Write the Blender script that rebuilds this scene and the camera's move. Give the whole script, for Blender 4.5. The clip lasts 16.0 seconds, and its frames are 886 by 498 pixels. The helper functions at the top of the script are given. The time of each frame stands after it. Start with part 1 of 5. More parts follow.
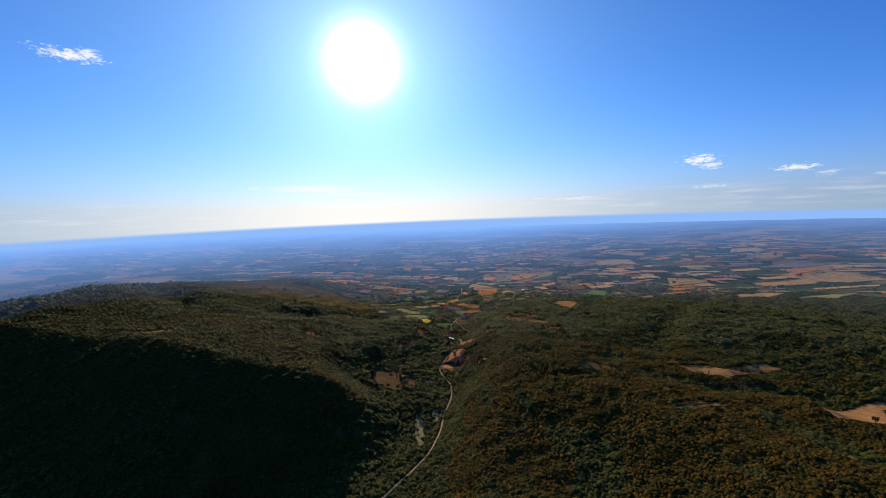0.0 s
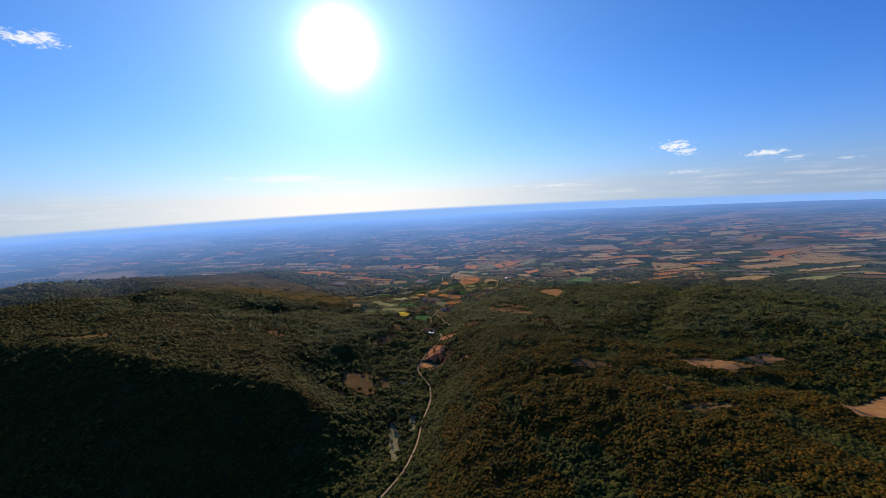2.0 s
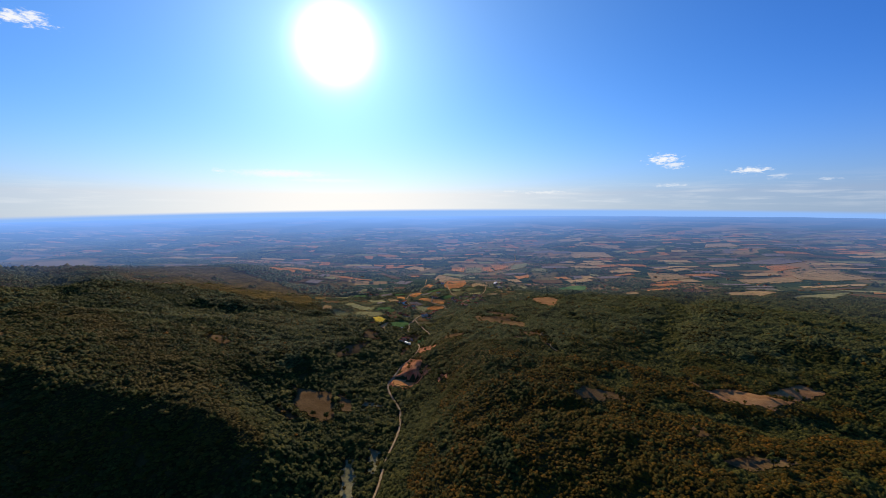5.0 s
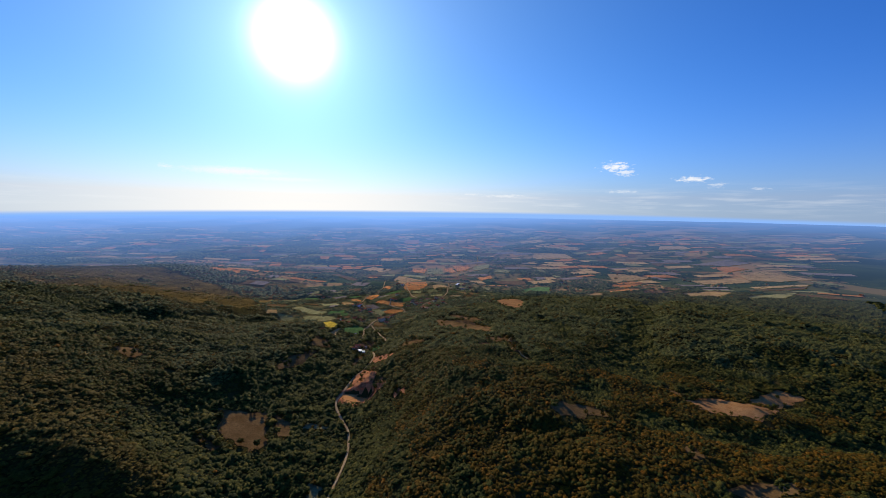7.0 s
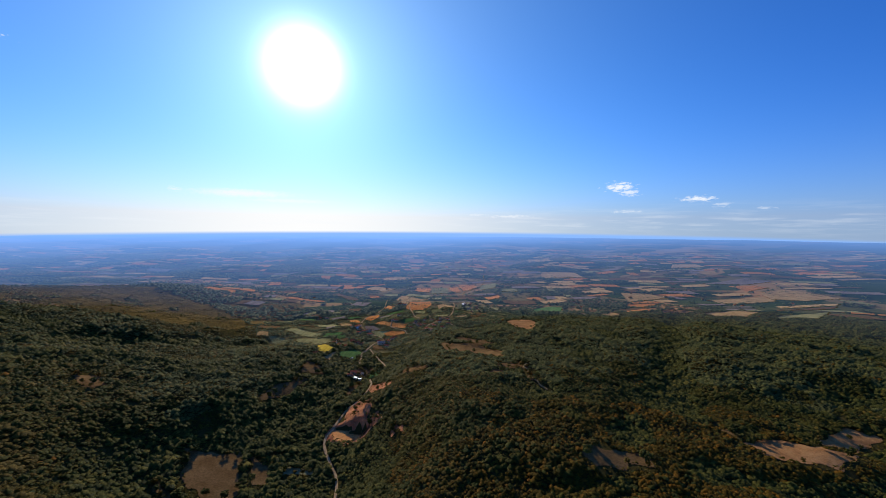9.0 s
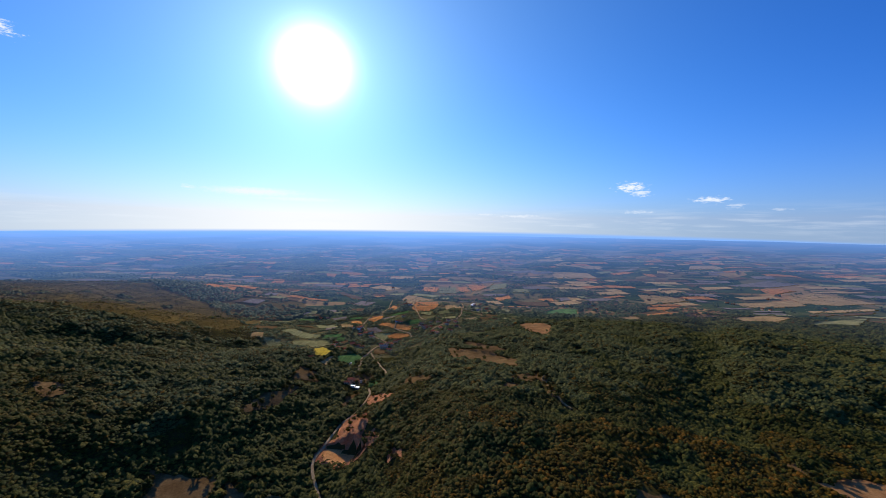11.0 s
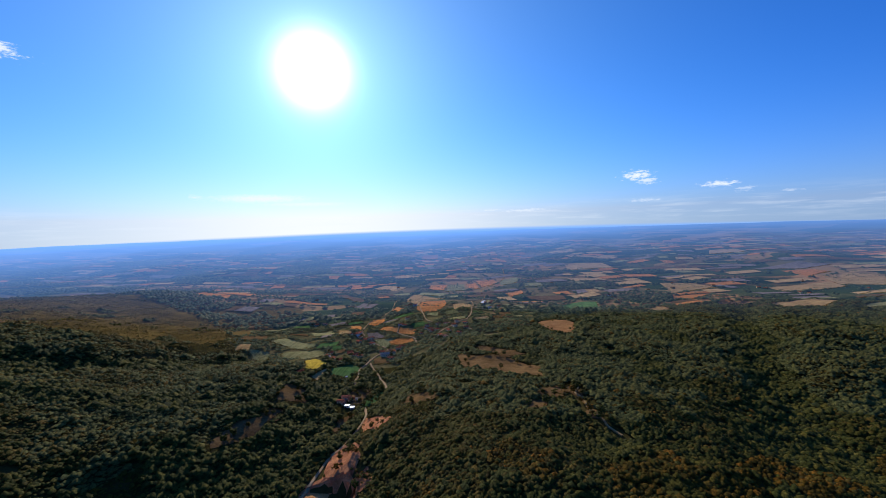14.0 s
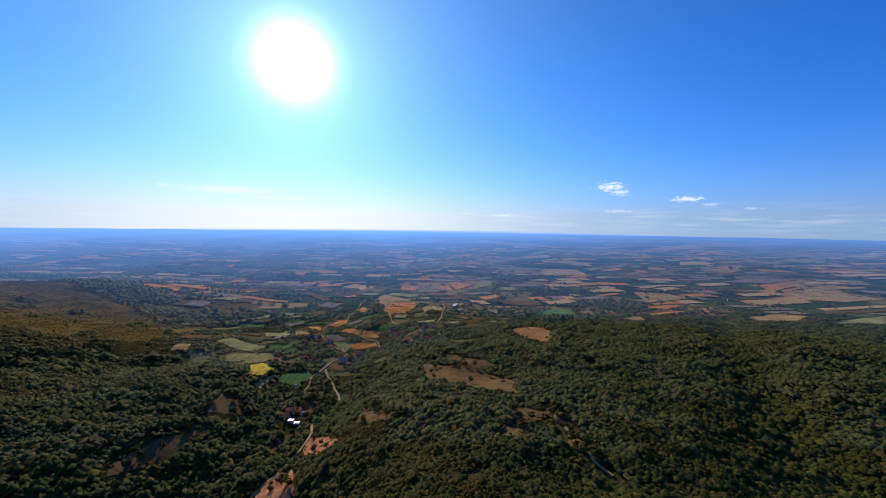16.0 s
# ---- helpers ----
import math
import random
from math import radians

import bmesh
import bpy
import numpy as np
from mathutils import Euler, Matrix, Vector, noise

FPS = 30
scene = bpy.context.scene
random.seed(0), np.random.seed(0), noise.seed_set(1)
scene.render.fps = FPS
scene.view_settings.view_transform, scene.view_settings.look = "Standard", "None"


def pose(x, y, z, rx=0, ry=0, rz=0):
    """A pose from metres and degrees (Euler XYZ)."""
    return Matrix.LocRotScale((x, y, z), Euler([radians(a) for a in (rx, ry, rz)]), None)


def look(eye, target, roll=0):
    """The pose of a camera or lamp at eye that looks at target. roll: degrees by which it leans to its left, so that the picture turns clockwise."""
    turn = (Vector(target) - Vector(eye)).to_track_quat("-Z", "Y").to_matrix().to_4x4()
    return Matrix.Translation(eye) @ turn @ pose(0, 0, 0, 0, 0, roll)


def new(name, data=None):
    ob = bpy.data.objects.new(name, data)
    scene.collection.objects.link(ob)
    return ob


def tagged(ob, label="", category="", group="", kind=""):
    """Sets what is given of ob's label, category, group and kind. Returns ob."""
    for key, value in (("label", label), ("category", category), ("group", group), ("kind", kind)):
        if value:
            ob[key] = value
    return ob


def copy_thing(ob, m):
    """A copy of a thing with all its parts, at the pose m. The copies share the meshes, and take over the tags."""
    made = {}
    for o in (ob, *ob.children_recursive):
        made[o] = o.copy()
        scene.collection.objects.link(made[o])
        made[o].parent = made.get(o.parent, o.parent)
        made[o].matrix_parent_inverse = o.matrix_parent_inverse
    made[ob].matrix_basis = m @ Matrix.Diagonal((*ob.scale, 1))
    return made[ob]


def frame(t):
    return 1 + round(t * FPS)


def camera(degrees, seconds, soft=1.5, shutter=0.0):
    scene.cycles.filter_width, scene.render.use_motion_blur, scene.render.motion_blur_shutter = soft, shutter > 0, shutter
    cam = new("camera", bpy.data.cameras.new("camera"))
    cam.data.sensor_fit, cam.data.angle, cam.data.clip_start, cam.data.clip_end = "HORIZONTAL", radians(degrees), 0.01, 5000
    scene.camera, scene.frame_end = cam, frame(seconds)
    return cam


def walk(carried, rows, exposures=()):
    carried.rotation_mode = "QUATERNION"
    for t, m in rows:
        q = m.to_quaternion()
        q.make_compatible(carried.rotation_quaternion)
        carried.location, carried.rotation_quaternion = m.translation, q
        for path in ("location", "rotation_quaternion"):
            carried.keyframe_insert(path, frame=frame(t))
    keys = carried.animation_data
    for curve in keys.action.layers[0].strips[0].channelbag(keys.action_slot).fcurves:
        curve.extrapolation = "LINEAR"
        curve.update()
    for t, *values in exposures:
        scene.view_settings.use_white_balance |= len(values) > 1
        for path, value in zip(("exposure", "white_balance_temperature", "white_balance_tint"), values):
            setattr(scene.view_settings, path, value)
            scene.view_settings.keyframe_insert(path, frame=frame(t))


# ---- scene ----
cam = camera(96.82, 16.0, 0.75)
PATH = [
    (0, pose(0.00, 0.00, 285.00, 85.730, 1.974, 9.790)),
    (0.5, pose(-0.80, 18.40, 283.10, 85.143, 1.098, 7.500)),
    (1, pose(-1.53, 36.76, 281.05, 83.894, 1.657, 7.023)),
    (1.5, pose(-2.12, 54.99, 278.75, 83.938, 2.235, 7.087)),
    (2, pose(-2.53, 73.06, 276.19, 83.940, 2.744, 7.094)),
    (2.5, pose(-2.83, 90.99, 273.41, 83.872, 1.548, 7.394)),
    (3, pose(-3.12, 108.77, 270.48, 83.908, 0.089, 6.268)),
    (3.5, pose(-3.44, 126.28, 267.47, 84.028, 0.468, 6.029)),
    (3.7, pose(-3.60, 133.15, 266.24, 84.086, 0.264, 6.074)),
    (5.8, pose(-5.76, 203.72, 252.99, 84.313, 0.385, 4.920)),
    (6, pose(-6.00, 210.30, 251.61, 84.348, -0.089, 3.847)),
    (6.5, pose(-6.62, 226.39, 247.87, 84.441, -0.697, 1.481)),
    (7, pose(-7.10, 241.92, 243.90, 84.542, -0.762, 0.152)),
    (7.5, pose(-7.36, 256.95, 239.89, 85.983, -0.224, 0.317)),
    (8, pose(-7.40, 271.72, 236.09, 87.430, -0.306, 0.452)),
    (8.5, pose(-7.30, 286.47, 232.78, 87.519, -0.353, 0.673)),
    (9, pose(-7.14, 301.16, 230.00, 87.512, -0.510, 0.858)),
    (9.2, pose(-7.09, 306.99, 229.09, 87.449, -1.287, 1.021)),
    (11.3, pose(-6.84, 367.55, 221.52, 87.378, -0.835, 2.308)),
    (11.5, pose(-6.85, 373.27, 220.76, 87.334, -0.684, 2.325)),
    (12, pose(-6.94, 387.41, 218.70, 87.220, -0.004, 2.453)),
    (12.5, pose(-6.94, 401.33, 216.49, 86.846, 0.925, 2.614)),
    (13, pose(-6.63, 414.99, 214.18, 86.971, 1.309, 2.781)),
    (13.5, pose(-5.93, 428.45, 211.89, 87.060, 1.673, 2.958)),
    (14, pose(-4.92, 441.80, 209.65, 87.099, 1.881, 3.084)),
    (14.5, pose(-3.72, 455.05, 207.43, 87.237, 1.465, 2.307)),
    (15, pose(-2.41, 468.26, 205.23, 87.227, -0.083, 1.928)),
    (15.5, pose(-1.20, 481.57, 203.09, 87.381, -1.085, -0.418)),
    (16, pose(0.00, 495.00, 200.99, 87.292, -0.854, -0.311)),
]
# the camera's own white balance drifts a little cooler on the way
walk(cam, PATH, ((0, 0, 6680, 10), (3.7, 0, 6680, 10), (7, 0, 6600, 10), (9, 0, 6350, 10), (12, 0, 6120, 10), (14, 0, 5960, 10), (16, 0, 5960, 10)))

# ---- sky, sun and exposure ----
SUN_AZ, SUN_EL = radians(-20.3), radians(21.1)
TO_SUN = Vector((math.sin(SUN_AZ) * math.cos(SUN_EL), math.cos(SUN_AZ) * math.cos(SUN_EL), math.sin(SUN_EL)))
scene.view_settings.exposure = 0.0

world = bpy.data.worlds.new("sky")
scene.world = world
world.use_nodes = True
wt = world.node_tree
wt.nodes.clear()


def wn(kind, **inputs):
    n = wt.nodes.new(kind)
    for k, v in inputs.items():
        n.inputs[int(k[1:])].default_value = v
    return n


def wmath(op, a, b=0.0, c=0.0, clamp=False):
    n = wt.nodes.new("ShaderNodeMath")
    n.operation, n.use_clamp = op, clamp
    for i, v in enumerate((a, b, c)):
        if isinstance(v, (int, float)):
            n.inputs[i].default_value = v
        else:
            wt.links.new(v, n.inputs[i])
    return n.outputs[0]


def wmix(fac, a, b, blend="MIX"):
    n = wt.nodes.new("ShaderNodeMix")
    n.data_type, n.blend_type = "RGBA", blend
    for i, v in ((0, fac), (6, a), (7, b)):
        if isinstance(v, (int, float, tuple)):
            n.inputs[i].default_value = v
        else:
            wt.links.new(v, n.inputs[i])
    return n.outputs[2]


def wsmooth(x, lo, hi):
    n = wt.nodes.new("ShaderNodeMapRange")
    n.interpolation_type = "SMOOTHSTEP"
    wt.links.new(x, n.inputs[0])
    n.inputs[1].default_value, n.inputs[2].default_value = lo, hi
    return n.outputs[0]


SKY_GAIN = 0.10
coord = wt.nodes.new("ShaderNodeTexCoord")
ray_dir = coord.outputs["Generated"]
sky = wt.nodes.new("ShaderNodeTexSky")
sky.sky_type, sky.sun_disc = "NISHITA", False
sky.sun_elevation, sky.sun_rotation = SUN_EL, SUN_AZ
sky.altitude, sky.air_density, sky.dust_density, sky.ozone_density = 500, 1.0, 0.12, 3.0
split = wt.nodes.new("ShaderNodeSeparateXYZ")
wt.links.new(ray_dir, split.inputs[0])
az = wmath("MULTIPLY", wmath("ARCTAN2", split.outputs[0], split.outputs[1]), 57.2958)
el = wmath("MULTIPLY", wmath("ARCSINE", split.outputs[2]), 57.2958)
dotn = wt.nodes.new("ShaderNodeVectorMath")
dotn.operation = "DOT_PRODUCT"
wt.links.new(ray_dir, dotn.inputs[0])
dotn.inputs[1].default_value = TO_SUN
from_sun = wmath("MULTIPLY", wmath("ARCCOSINE", wmath("MINIMUM", dotn.outputs["Value"], 1.0)), 57.2958)
col = wmix(1.0, sky.outputs[0], (SKY_GAIN * 0.40, SKY_GAIN * 0.88, SKY_GAIN * 1.5, 1), "MULTIPLY")
away = wsmooth(from_sun, 22.0, 75.0)
col = wmix(away, col, wmix(1.0, col, (0.54, 0.77, 1.0, 1), "MULTIPLY"))
# the glare of the bare sun and the aureole round it
near_sun = wmath("POWER", 2.718, wmath("MULTIPLY", wmath("POWER", wmath("DIVIDE", from_sun, 3.3), 2.0), -1.0))
wide_sun = wmath("POWER", 2.718, wmath("DIVIDE", from_sun, -11.0))
col = wmix(1.0, col, wmix(near_sun, (0, 0, 0, 1), (3.2, 3.2, 3.0, 1)), "ADD")
col = wmix(1.0, col, wmix(wide_sun, (0, 0, 0, 1), (0.63, 0.88, 0.77, 1)), "ADD")
# whitish mist low over the horizon
low = wmath("MINIMUM", wmath("MULTIPLY", wmath("POWER", 2.718, wmath("DIVIDE", wmath("MAXIMUM", el, 0.0), -4.2)), 1.65), 1.0)
toward_sun = wmath("POWER", 2.718, wmath("MULTIPLY", wmath("POWER", wmath("DIVIDE", wmath("SUBTRACT", az, -20.3), 34.0), 2.0), -1.0))
mist = wmix(toward_sun, (0.34, 0.42, 0.60, 1), (1.0, 0.99, 0.97, 1))
col = wmix(wmath("MULTIPLY", low, wmath("ADD", 0.78, wmath("MULTIPLY", toward_sun, 0.22))), col, mist)
# small fair-weather clouds: azimuth, elevation, half width, half height, density, raggedness
CLOUDS = ((23.2, 6.1, 1.7, 0.62, 1.0, 1.0), (24.4, 5.3, 1.2, 0.40, 0.75, 1.0), (31.9, 4.3, 1.8, 0.36, 0.85, 1.0), (34.3, 3.5, 0.9, 0.3, 0.5, 1.0),
          (-27.5, 4.75, 6.6, 0.62, 1.0, 0.25), (-22.0, 4.0, 6.0, 0.35, 0.7, 0.3), (-35.0, 4.9, 0.6, 0.35, 0.6, 1.0), (-51.9, 17.9, 2.6, 0.55, 0.95, 1.0), (-50.5, 18.3, 1.2, 0.5, 0.9, 1.0),
          (8.5, 2.3, 3.2, 0.22, 0.5, 1.0), (4.0, 2.5, 1.2, 0.18, 0.4, 1.0), (24.0, 2.9, 1.6, 0.22, 0.4, 1.0), (38.5, 3.0, 0.8, 0.22, 0.35, 1.0))
comb = wt.nodes.new("ShaderNodeCombineXYZ")
wt.links.new(az, comb.inputs[0])
wt.links.new(wmath("MULTIPLY", el, 2.6), comb.inputs[1])
puff = wn("ShaderNodeTexNoise", _2=1.3, _3=6.0, _4=0.62)
wt.links.new(comb.outputs[0], puff.inputs["Vector"])
ragged = wmath("MULTIPLY", wmath("SUBTRACT", puff.outputs[0], 0.5), 4.2)
cloud = None
for caz, cel, cw, ch, dens, rough in CLOUDS:
    du = wmath("DIVIDE", wmath("SUBTRACT", az, caz), cw)
    dv = wmath("DIVIDE", wmath("SUBTRACT", el, cel), ch)
    r = wmath("ADD", wmath("SQRT", wmath("ADD", wmath("MULTIPLY", du, du), wmath("MULTIPLY", dv, dv))), wmath("MULTIPLY", ragged, rough))
    m = wmath("MULTIPLY", wsmooth(r, 1.2, 0.0), dens)
    cloud = m if cloud is None else wmath("MAXIMUM", cloud, m)
col = wmix(cloud, col, (0.95, 0.97, 1.0, 1))
# long thin veils just over the horizon
veil = wn("ShaderNodeTexNoise", _2=1.0, _3=5.0, _4=0.6)
comb2 = wt.nodes.new("ShaderNodeCombineXYZ")
wt.links.new(wmath("MULTIPLY", az, 0.13), comb2.inputs[0])
wt.links.new(wmath("MULTIPLY", el, 1.5), comb2.inputs[1])
wt.links.new(comb2.outputs[0], veil.inputs["Vector"])
veil_band = wmath("MULTIPLY", wsmooth(veil.outputs[0], 0.45, 0.7), wmath("POWER", 2.718, wmath("MULTIPLY", wmath("POWER", wmath("DIVIDE", wmath("SUBTRACT", el, 1.6), 1.4), 2.0), -1.0)))
col = wmix(wmath("MULTIPLY", veil_band, 0.28), col, (0.92, 0.95, 0.98, 1))
# the farthest land, painted into the sky as a hazy blue line
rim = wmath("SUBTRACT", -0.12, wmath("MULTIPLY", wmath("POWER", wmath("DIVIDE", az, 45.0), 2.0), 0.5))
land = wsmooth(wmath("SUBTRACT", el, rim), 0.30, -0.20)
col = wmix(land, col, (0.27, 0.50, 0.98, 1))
bg = wt.nodes.new("ShaderNodeBackground")
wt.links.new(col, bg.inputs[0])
wo = wt.nodes.new("ShaderNodeOutputWorld")
wt.links.new(bg.outputs[0], wo.inputs[0])

sun = new("sun", bpy.data.lights.new("sun", "SUN"))
sun.data.energy, sun.data.angle, sun.data.color = 5.0, radians(0.53), (1.0, 0.87, 0.66)
sun.matrix_world = look((0, 0, 0), -TO_SUN)


# ---- materials ----
def shader(name):
    m = bpy.data.materials.new(name)
    m.use_nodes = True
    nt = m.node_tree
    nt.nodes.clear()
    out = nt.nodes.new("ShaderNodeOutputMaterial")
    b = nt.nodes.new("ShaderNodeBsdfPrincipled")
    nt.links.new(b.outputs[0], out.inputs[0])
    b.inputs["Roughness"].default_value = 0.9
    b.inputs["Specular IOR Level"].default_value = 0.15
    return m, nt, b, out


def ramp(nt, src, stops):
    n = nt.nodes.new("ShaderNodeValToRGB")
    e = n.color_ramp.elements
    while len(e) < len(stops):
        e.new(0.5)
    for el_, (p, c) in zip(e, stops):
        el_.position, el_.color = p, (*c, 1)
    nt.links.new(src, n.inputs[0])
    return n.outputs[0]


def noise_of(nt, scale, detail=4.0, rough=0.6, stretch=None):
    n = nt.nodes.new("ShaderNodeTexNoise")
    n.inputs["Scale"].default_value, n.inputs["Detail"].default_value, n.inputs["Roughness"].default_value = scale, detail, rough
    g = nt.nodes.new("ShaderNodeNewGeometry")
    if stretch:
        mp = nt.nodes.new("ShaderNodeMapping")
        mp.inputs["Rotation"].default_value, mp.inputs["Scale"].default_value = (0, 0, stretch[0]), (stretch[1], stretch[2], 1)
        nt.links.new(g.outputs["Position"], mp.inputs[0])
        nt.links.new(mp.outputs[0], n.inputs["Vector"])
    else:
        nt.links.new(g.outputs["Position"], n.inputs["Vector"])
    return n.outputs[0]


def blend(nt, fac, a, b, mode="MIX"):
    n = nt.nodes.new("ShaderNodeMix")
    n.data_type, n.blend_type = "RGBA", mode
    for i, v in ((0, fac), (6, a), (7, b)):
        if isinstance(v, float):
            n.inputs[i].default_value = v
        elif isinstance(v, tuple):
            n.inputs[i].default_value = (*v, 1)
        else:
            nt.links.new(v, n.inputs[i])
    return n.outputs[2]


def bump(nt, b, height, strength, dist):
    n = nt.nodes.new("ShaderNodeBump")
    n.inputs["Strength"].default_value, n.inputs["Distance"].default_value = strength, dist
    nt.links.new(height, n.inputs["Height"])
    nt.links.new(n.outputs[0], b.inputs["Normal"])
    return n


def canopy(name, stops, patch, patch_amount=0.5, glow=0.50):
    """Leaves: a tone for every clump, slow patches of another tone over the slope, leafy relief, light through the leaves."""
    m, nt, b, out = shader(name)
    g = nt.nodes.new("ShaderNodeNewGeometry")
    tone = ramp(nt, g.outputs["Random Per Island"], stops)
    slow = ramp(nt, noise_of(nt, 0.016, 7.0, 0.65), ((0.44, (0, 0, 0)), (0.60, (patch_amount,) * 3)))
    tone = blend(nt, slow, tone, patch)
    fine = noise_of(nt, 0.9, 5.0, 0.75)
    tone = blend(nt, 1.0, tone, ramp(nt, fine, ((0.32, (0.36, 0.36, 0.38)), (0.68, (1.62, 1.62, 1.52)))), "MULTIPLY")
    nt.links.new(tone, b.inputs["Base Color"])
    # leaves face every way: the clump's normal is scattered leaf by leaf
    tw = nt.nodes.new("ShaderNodeTexNoise")
    tw.inputs["Scale"].default_value, tw.inputs["Detail"].default_value, tw.inputs["Roughness"].default_value = 1.1, 5.0, 0.8
    nt.links.new(g.outputs["Position"], tw.inputs["Vector"])
    sub = nt.nodes.new("ShaderNodeVectorMath")
    sub.operation = "SUBTRACT"
    nt.links.new(tw.outputs["Color"], sub.inputs[0])
    sub.inputs[1].default_value = (0.5, 0.5, 0.38)
    mul = nt.nodes.new("ShaderNodeVectorMath")
    mul.operation = "MULTIPLY_ADD"
    nt.links.new(sub.outputs[0], mul.inputs[0])
    mul.inputs[1].default_value = (3.2, 3.2, 3.2)
    nt.links.new(g.outputs["Normal"], mul.inputs[2])
    nrm = nt.nodes.new("ShaderNodeVectorMath")
    nrm.operation = "NORMALIZE"
    nt.links.new(mul.outputs[0], nrm.inputs[0])
    nt.links.new(nrm.outputs[0], b.inputs["Normal"])
    t = nt.nodes.new("ShaderNodeBsdfTranslucent")
    nt.links.new(tone, t.inputs[0])
    nt.links.new(nrm.outputs[0], t.inputs["Normal"])
    mx = nt.nodes.new("ShaderNodeMixShader")
    mx.inputs[0].default_value = glow
    nt.links.new(b.outputs[0], mx.inputs[1])
    nt.links.new(t.outputs[0], mx.inputs[2])
    nt.links.new(mx.outputs[0], out.inputs[0])
    return m


def earth(name, lo, hi, scale=0.05, detail_scale=0.8, random_tone=0.0, rows=None, relief=0.35):
    """Soil, grass or stubble: two tones at two scales, and plough lines where rows gives their angle and spacing."""
    m, nt, b, out = shader(name)
    b.inputs["Specular IOR Level"].default_value = 0.0
    base = ramp(nt, noise_of(nt, scale, 4.0), ((0.36, lo), (0.66, hi)))
    fine = noise_of(nt, detail_scale, 5.0, 0.7)
    base = blend(nt, 1.0, base, ramp(nt, fine, ((0.28, (0.6, 0.6, 0.6)), (0.72, (1.25, 1.25, 1.25)))), "MULTIPLY")
    if rows:
        stripe = noise_of(nt, 1.0, 2.0, 0.5, (rows[0], 1.0 / rows[1], 0.004))
        base = blend(nt, 1.0, base, ramp(nt, stripe, ((0.35, (0.75, 0.75, 0.75)), (0.65, (1.2, 1.2, 1.2)))), "MULTIPLY")
    if random_tone:
        oi = nt.nodes.new("ShaderNodeObjectInfo")
        base = blend(nt, 1.0, base, ramp(nt, oi.outputs["Random"], ((0.0, (1 - random_tone,) * 3), (1.0, (1 + random_tone,) * 3))), "MULTIPLY")
    nt.links.new(base, b.inputs["Base Color"])
    bump(nt, b, fine, relief, 0.6)
    return m


GREEN = ((0.0, (0.042, 0.050, 0.009)), (0.35, (0.061, 0.070, 0.011)), (0.7, (0.091, 0.090, 0.013)), (0.93, (0.130, 0.110, 0.016)), (1.0, (0.203, 0.126, 0.016)))
M_OAK = canopy("oak_leaves", GREEN, (0.119, 0.094, 0.007), 0.55)
M_AUTUMN = canopy("turning_leaves", ((0.0, (0.066, 0.044, 0.004)), (0.4, (0.126, 0.076, 0.005)), (0.75, (0.191, 0.103, 0.006)), (1.0, (0.304, 0.121, 0.007))), (0.100, 0.075, 0.006), 0.5)
M_SCRUB = canopy("scrub_leaves", ((0.0, (0.080, 0.067, 0.011)), (0.5, (0.140, 0.102, 0.016)), (1.0, (0.207, 0.134, 0.021))), (0.162, 0.103, 0.012), 0.6)
M_VALLEY = canopy("valley_leaves", ((0.0, (0.039, 0.048, 0.011)), (0.5, (0.083, 0.090, 0.014)), (1.0, (0.195, 0.157, 0.023))), (0.124, 0.117, 0.018), 0.5)
# Hedge green lightened and blued, so the plain's haze sits in the leaf colour.
M_HAZY_HEDGE = canopy("hedge_leaves", ((0.0, (0.087, 0.111, 0.049)), (0.6, (0.144, 0.167, 0.066)), (1.0, (0.226, 0.214, 0.075))), (0.133, 0.154, 0.059), 0.5)
# Oak leaves again, paler and greyer: middle-distance haze painted into the colour.
M_HAZY_OAK = canopy("young_oak_leaves", ((0.0, (0.088, 0.103, 0.031)), (0.5, (0.140, 0.146, 0.038)), (1.0, (0.211, 0.190, 0.047))), (0.178, 0.154, 0.038), 0.5)
M_BARK = earth("bark", (0.07, 0.05, 0.035), (0.13, 0.10, 0.07), 1.5, 6.0)
M_FLOOR = earth("undergrowth", (0.042, 0.036, 0.010), (0.081, 0.062, 0.020), 0.03, 0.5)
M_MEADOW = earth("dry_meadow", (0.133, 0.076, 0.030), (0.202, 0.122, 0.052), 0.06, 0.5)
M_BARE = earth("bare_earth", (0.29, 0.135, 0.050), (0.41, 0.215, 0.085), 0.08, 0.7)
M_CUT = earth("quarry_face", (0.337, 0.132, 0.060), (0.590, 0.253, 0.110), 0.10, 0.9, relief=1.0)
M_TRACK = earth("worn_track", (0.26, 0.17, 0.07), (0.36, 0.25, 0.12), 0.1, 1.0)
M_HEATH = earth("golden_heath", (0.112, 0.075, 0.022), (0.186, 0.120, 0.034), 0.02, 0.22, relief=0.8)
M_QUARRY = earth("quarry_earth", (0.50, 0.22, 0.075), (0.64, 0.32, 0.12), 0.08, 0.7)
M_ROAD = earth("gravel_road", (0.33, 0.215, 0.11), (0.46, 0.32, 0.175), 0.15, 2.0)
M_GRASS = earth("green_crop", (0.075, 0.135, 0.040), (0.12, 0.190, 0.055), 0.05, 0.6, 0.25, (0.5, 2.0))
M_OLIVE = earth("faded_grass", (0.23, 0.215, 0.085), (0.35, 0.30, 0.125), 0.04, 0.5, 0.2, (0.9, 2.5))
M_ORANGE = earth("ploughed_red_soil", (0.506, 0.190, 0.052), (0.638, 0.270, 0.081), 0.05, 0.6, 0.2, (0.3, 2.0))
M_TAN = earth("stubble", (0.426, 0.263, 0.104), (0.560, 0.357, 0.152), 0.04, 0.6, 0.25, (0.7, 2.5))
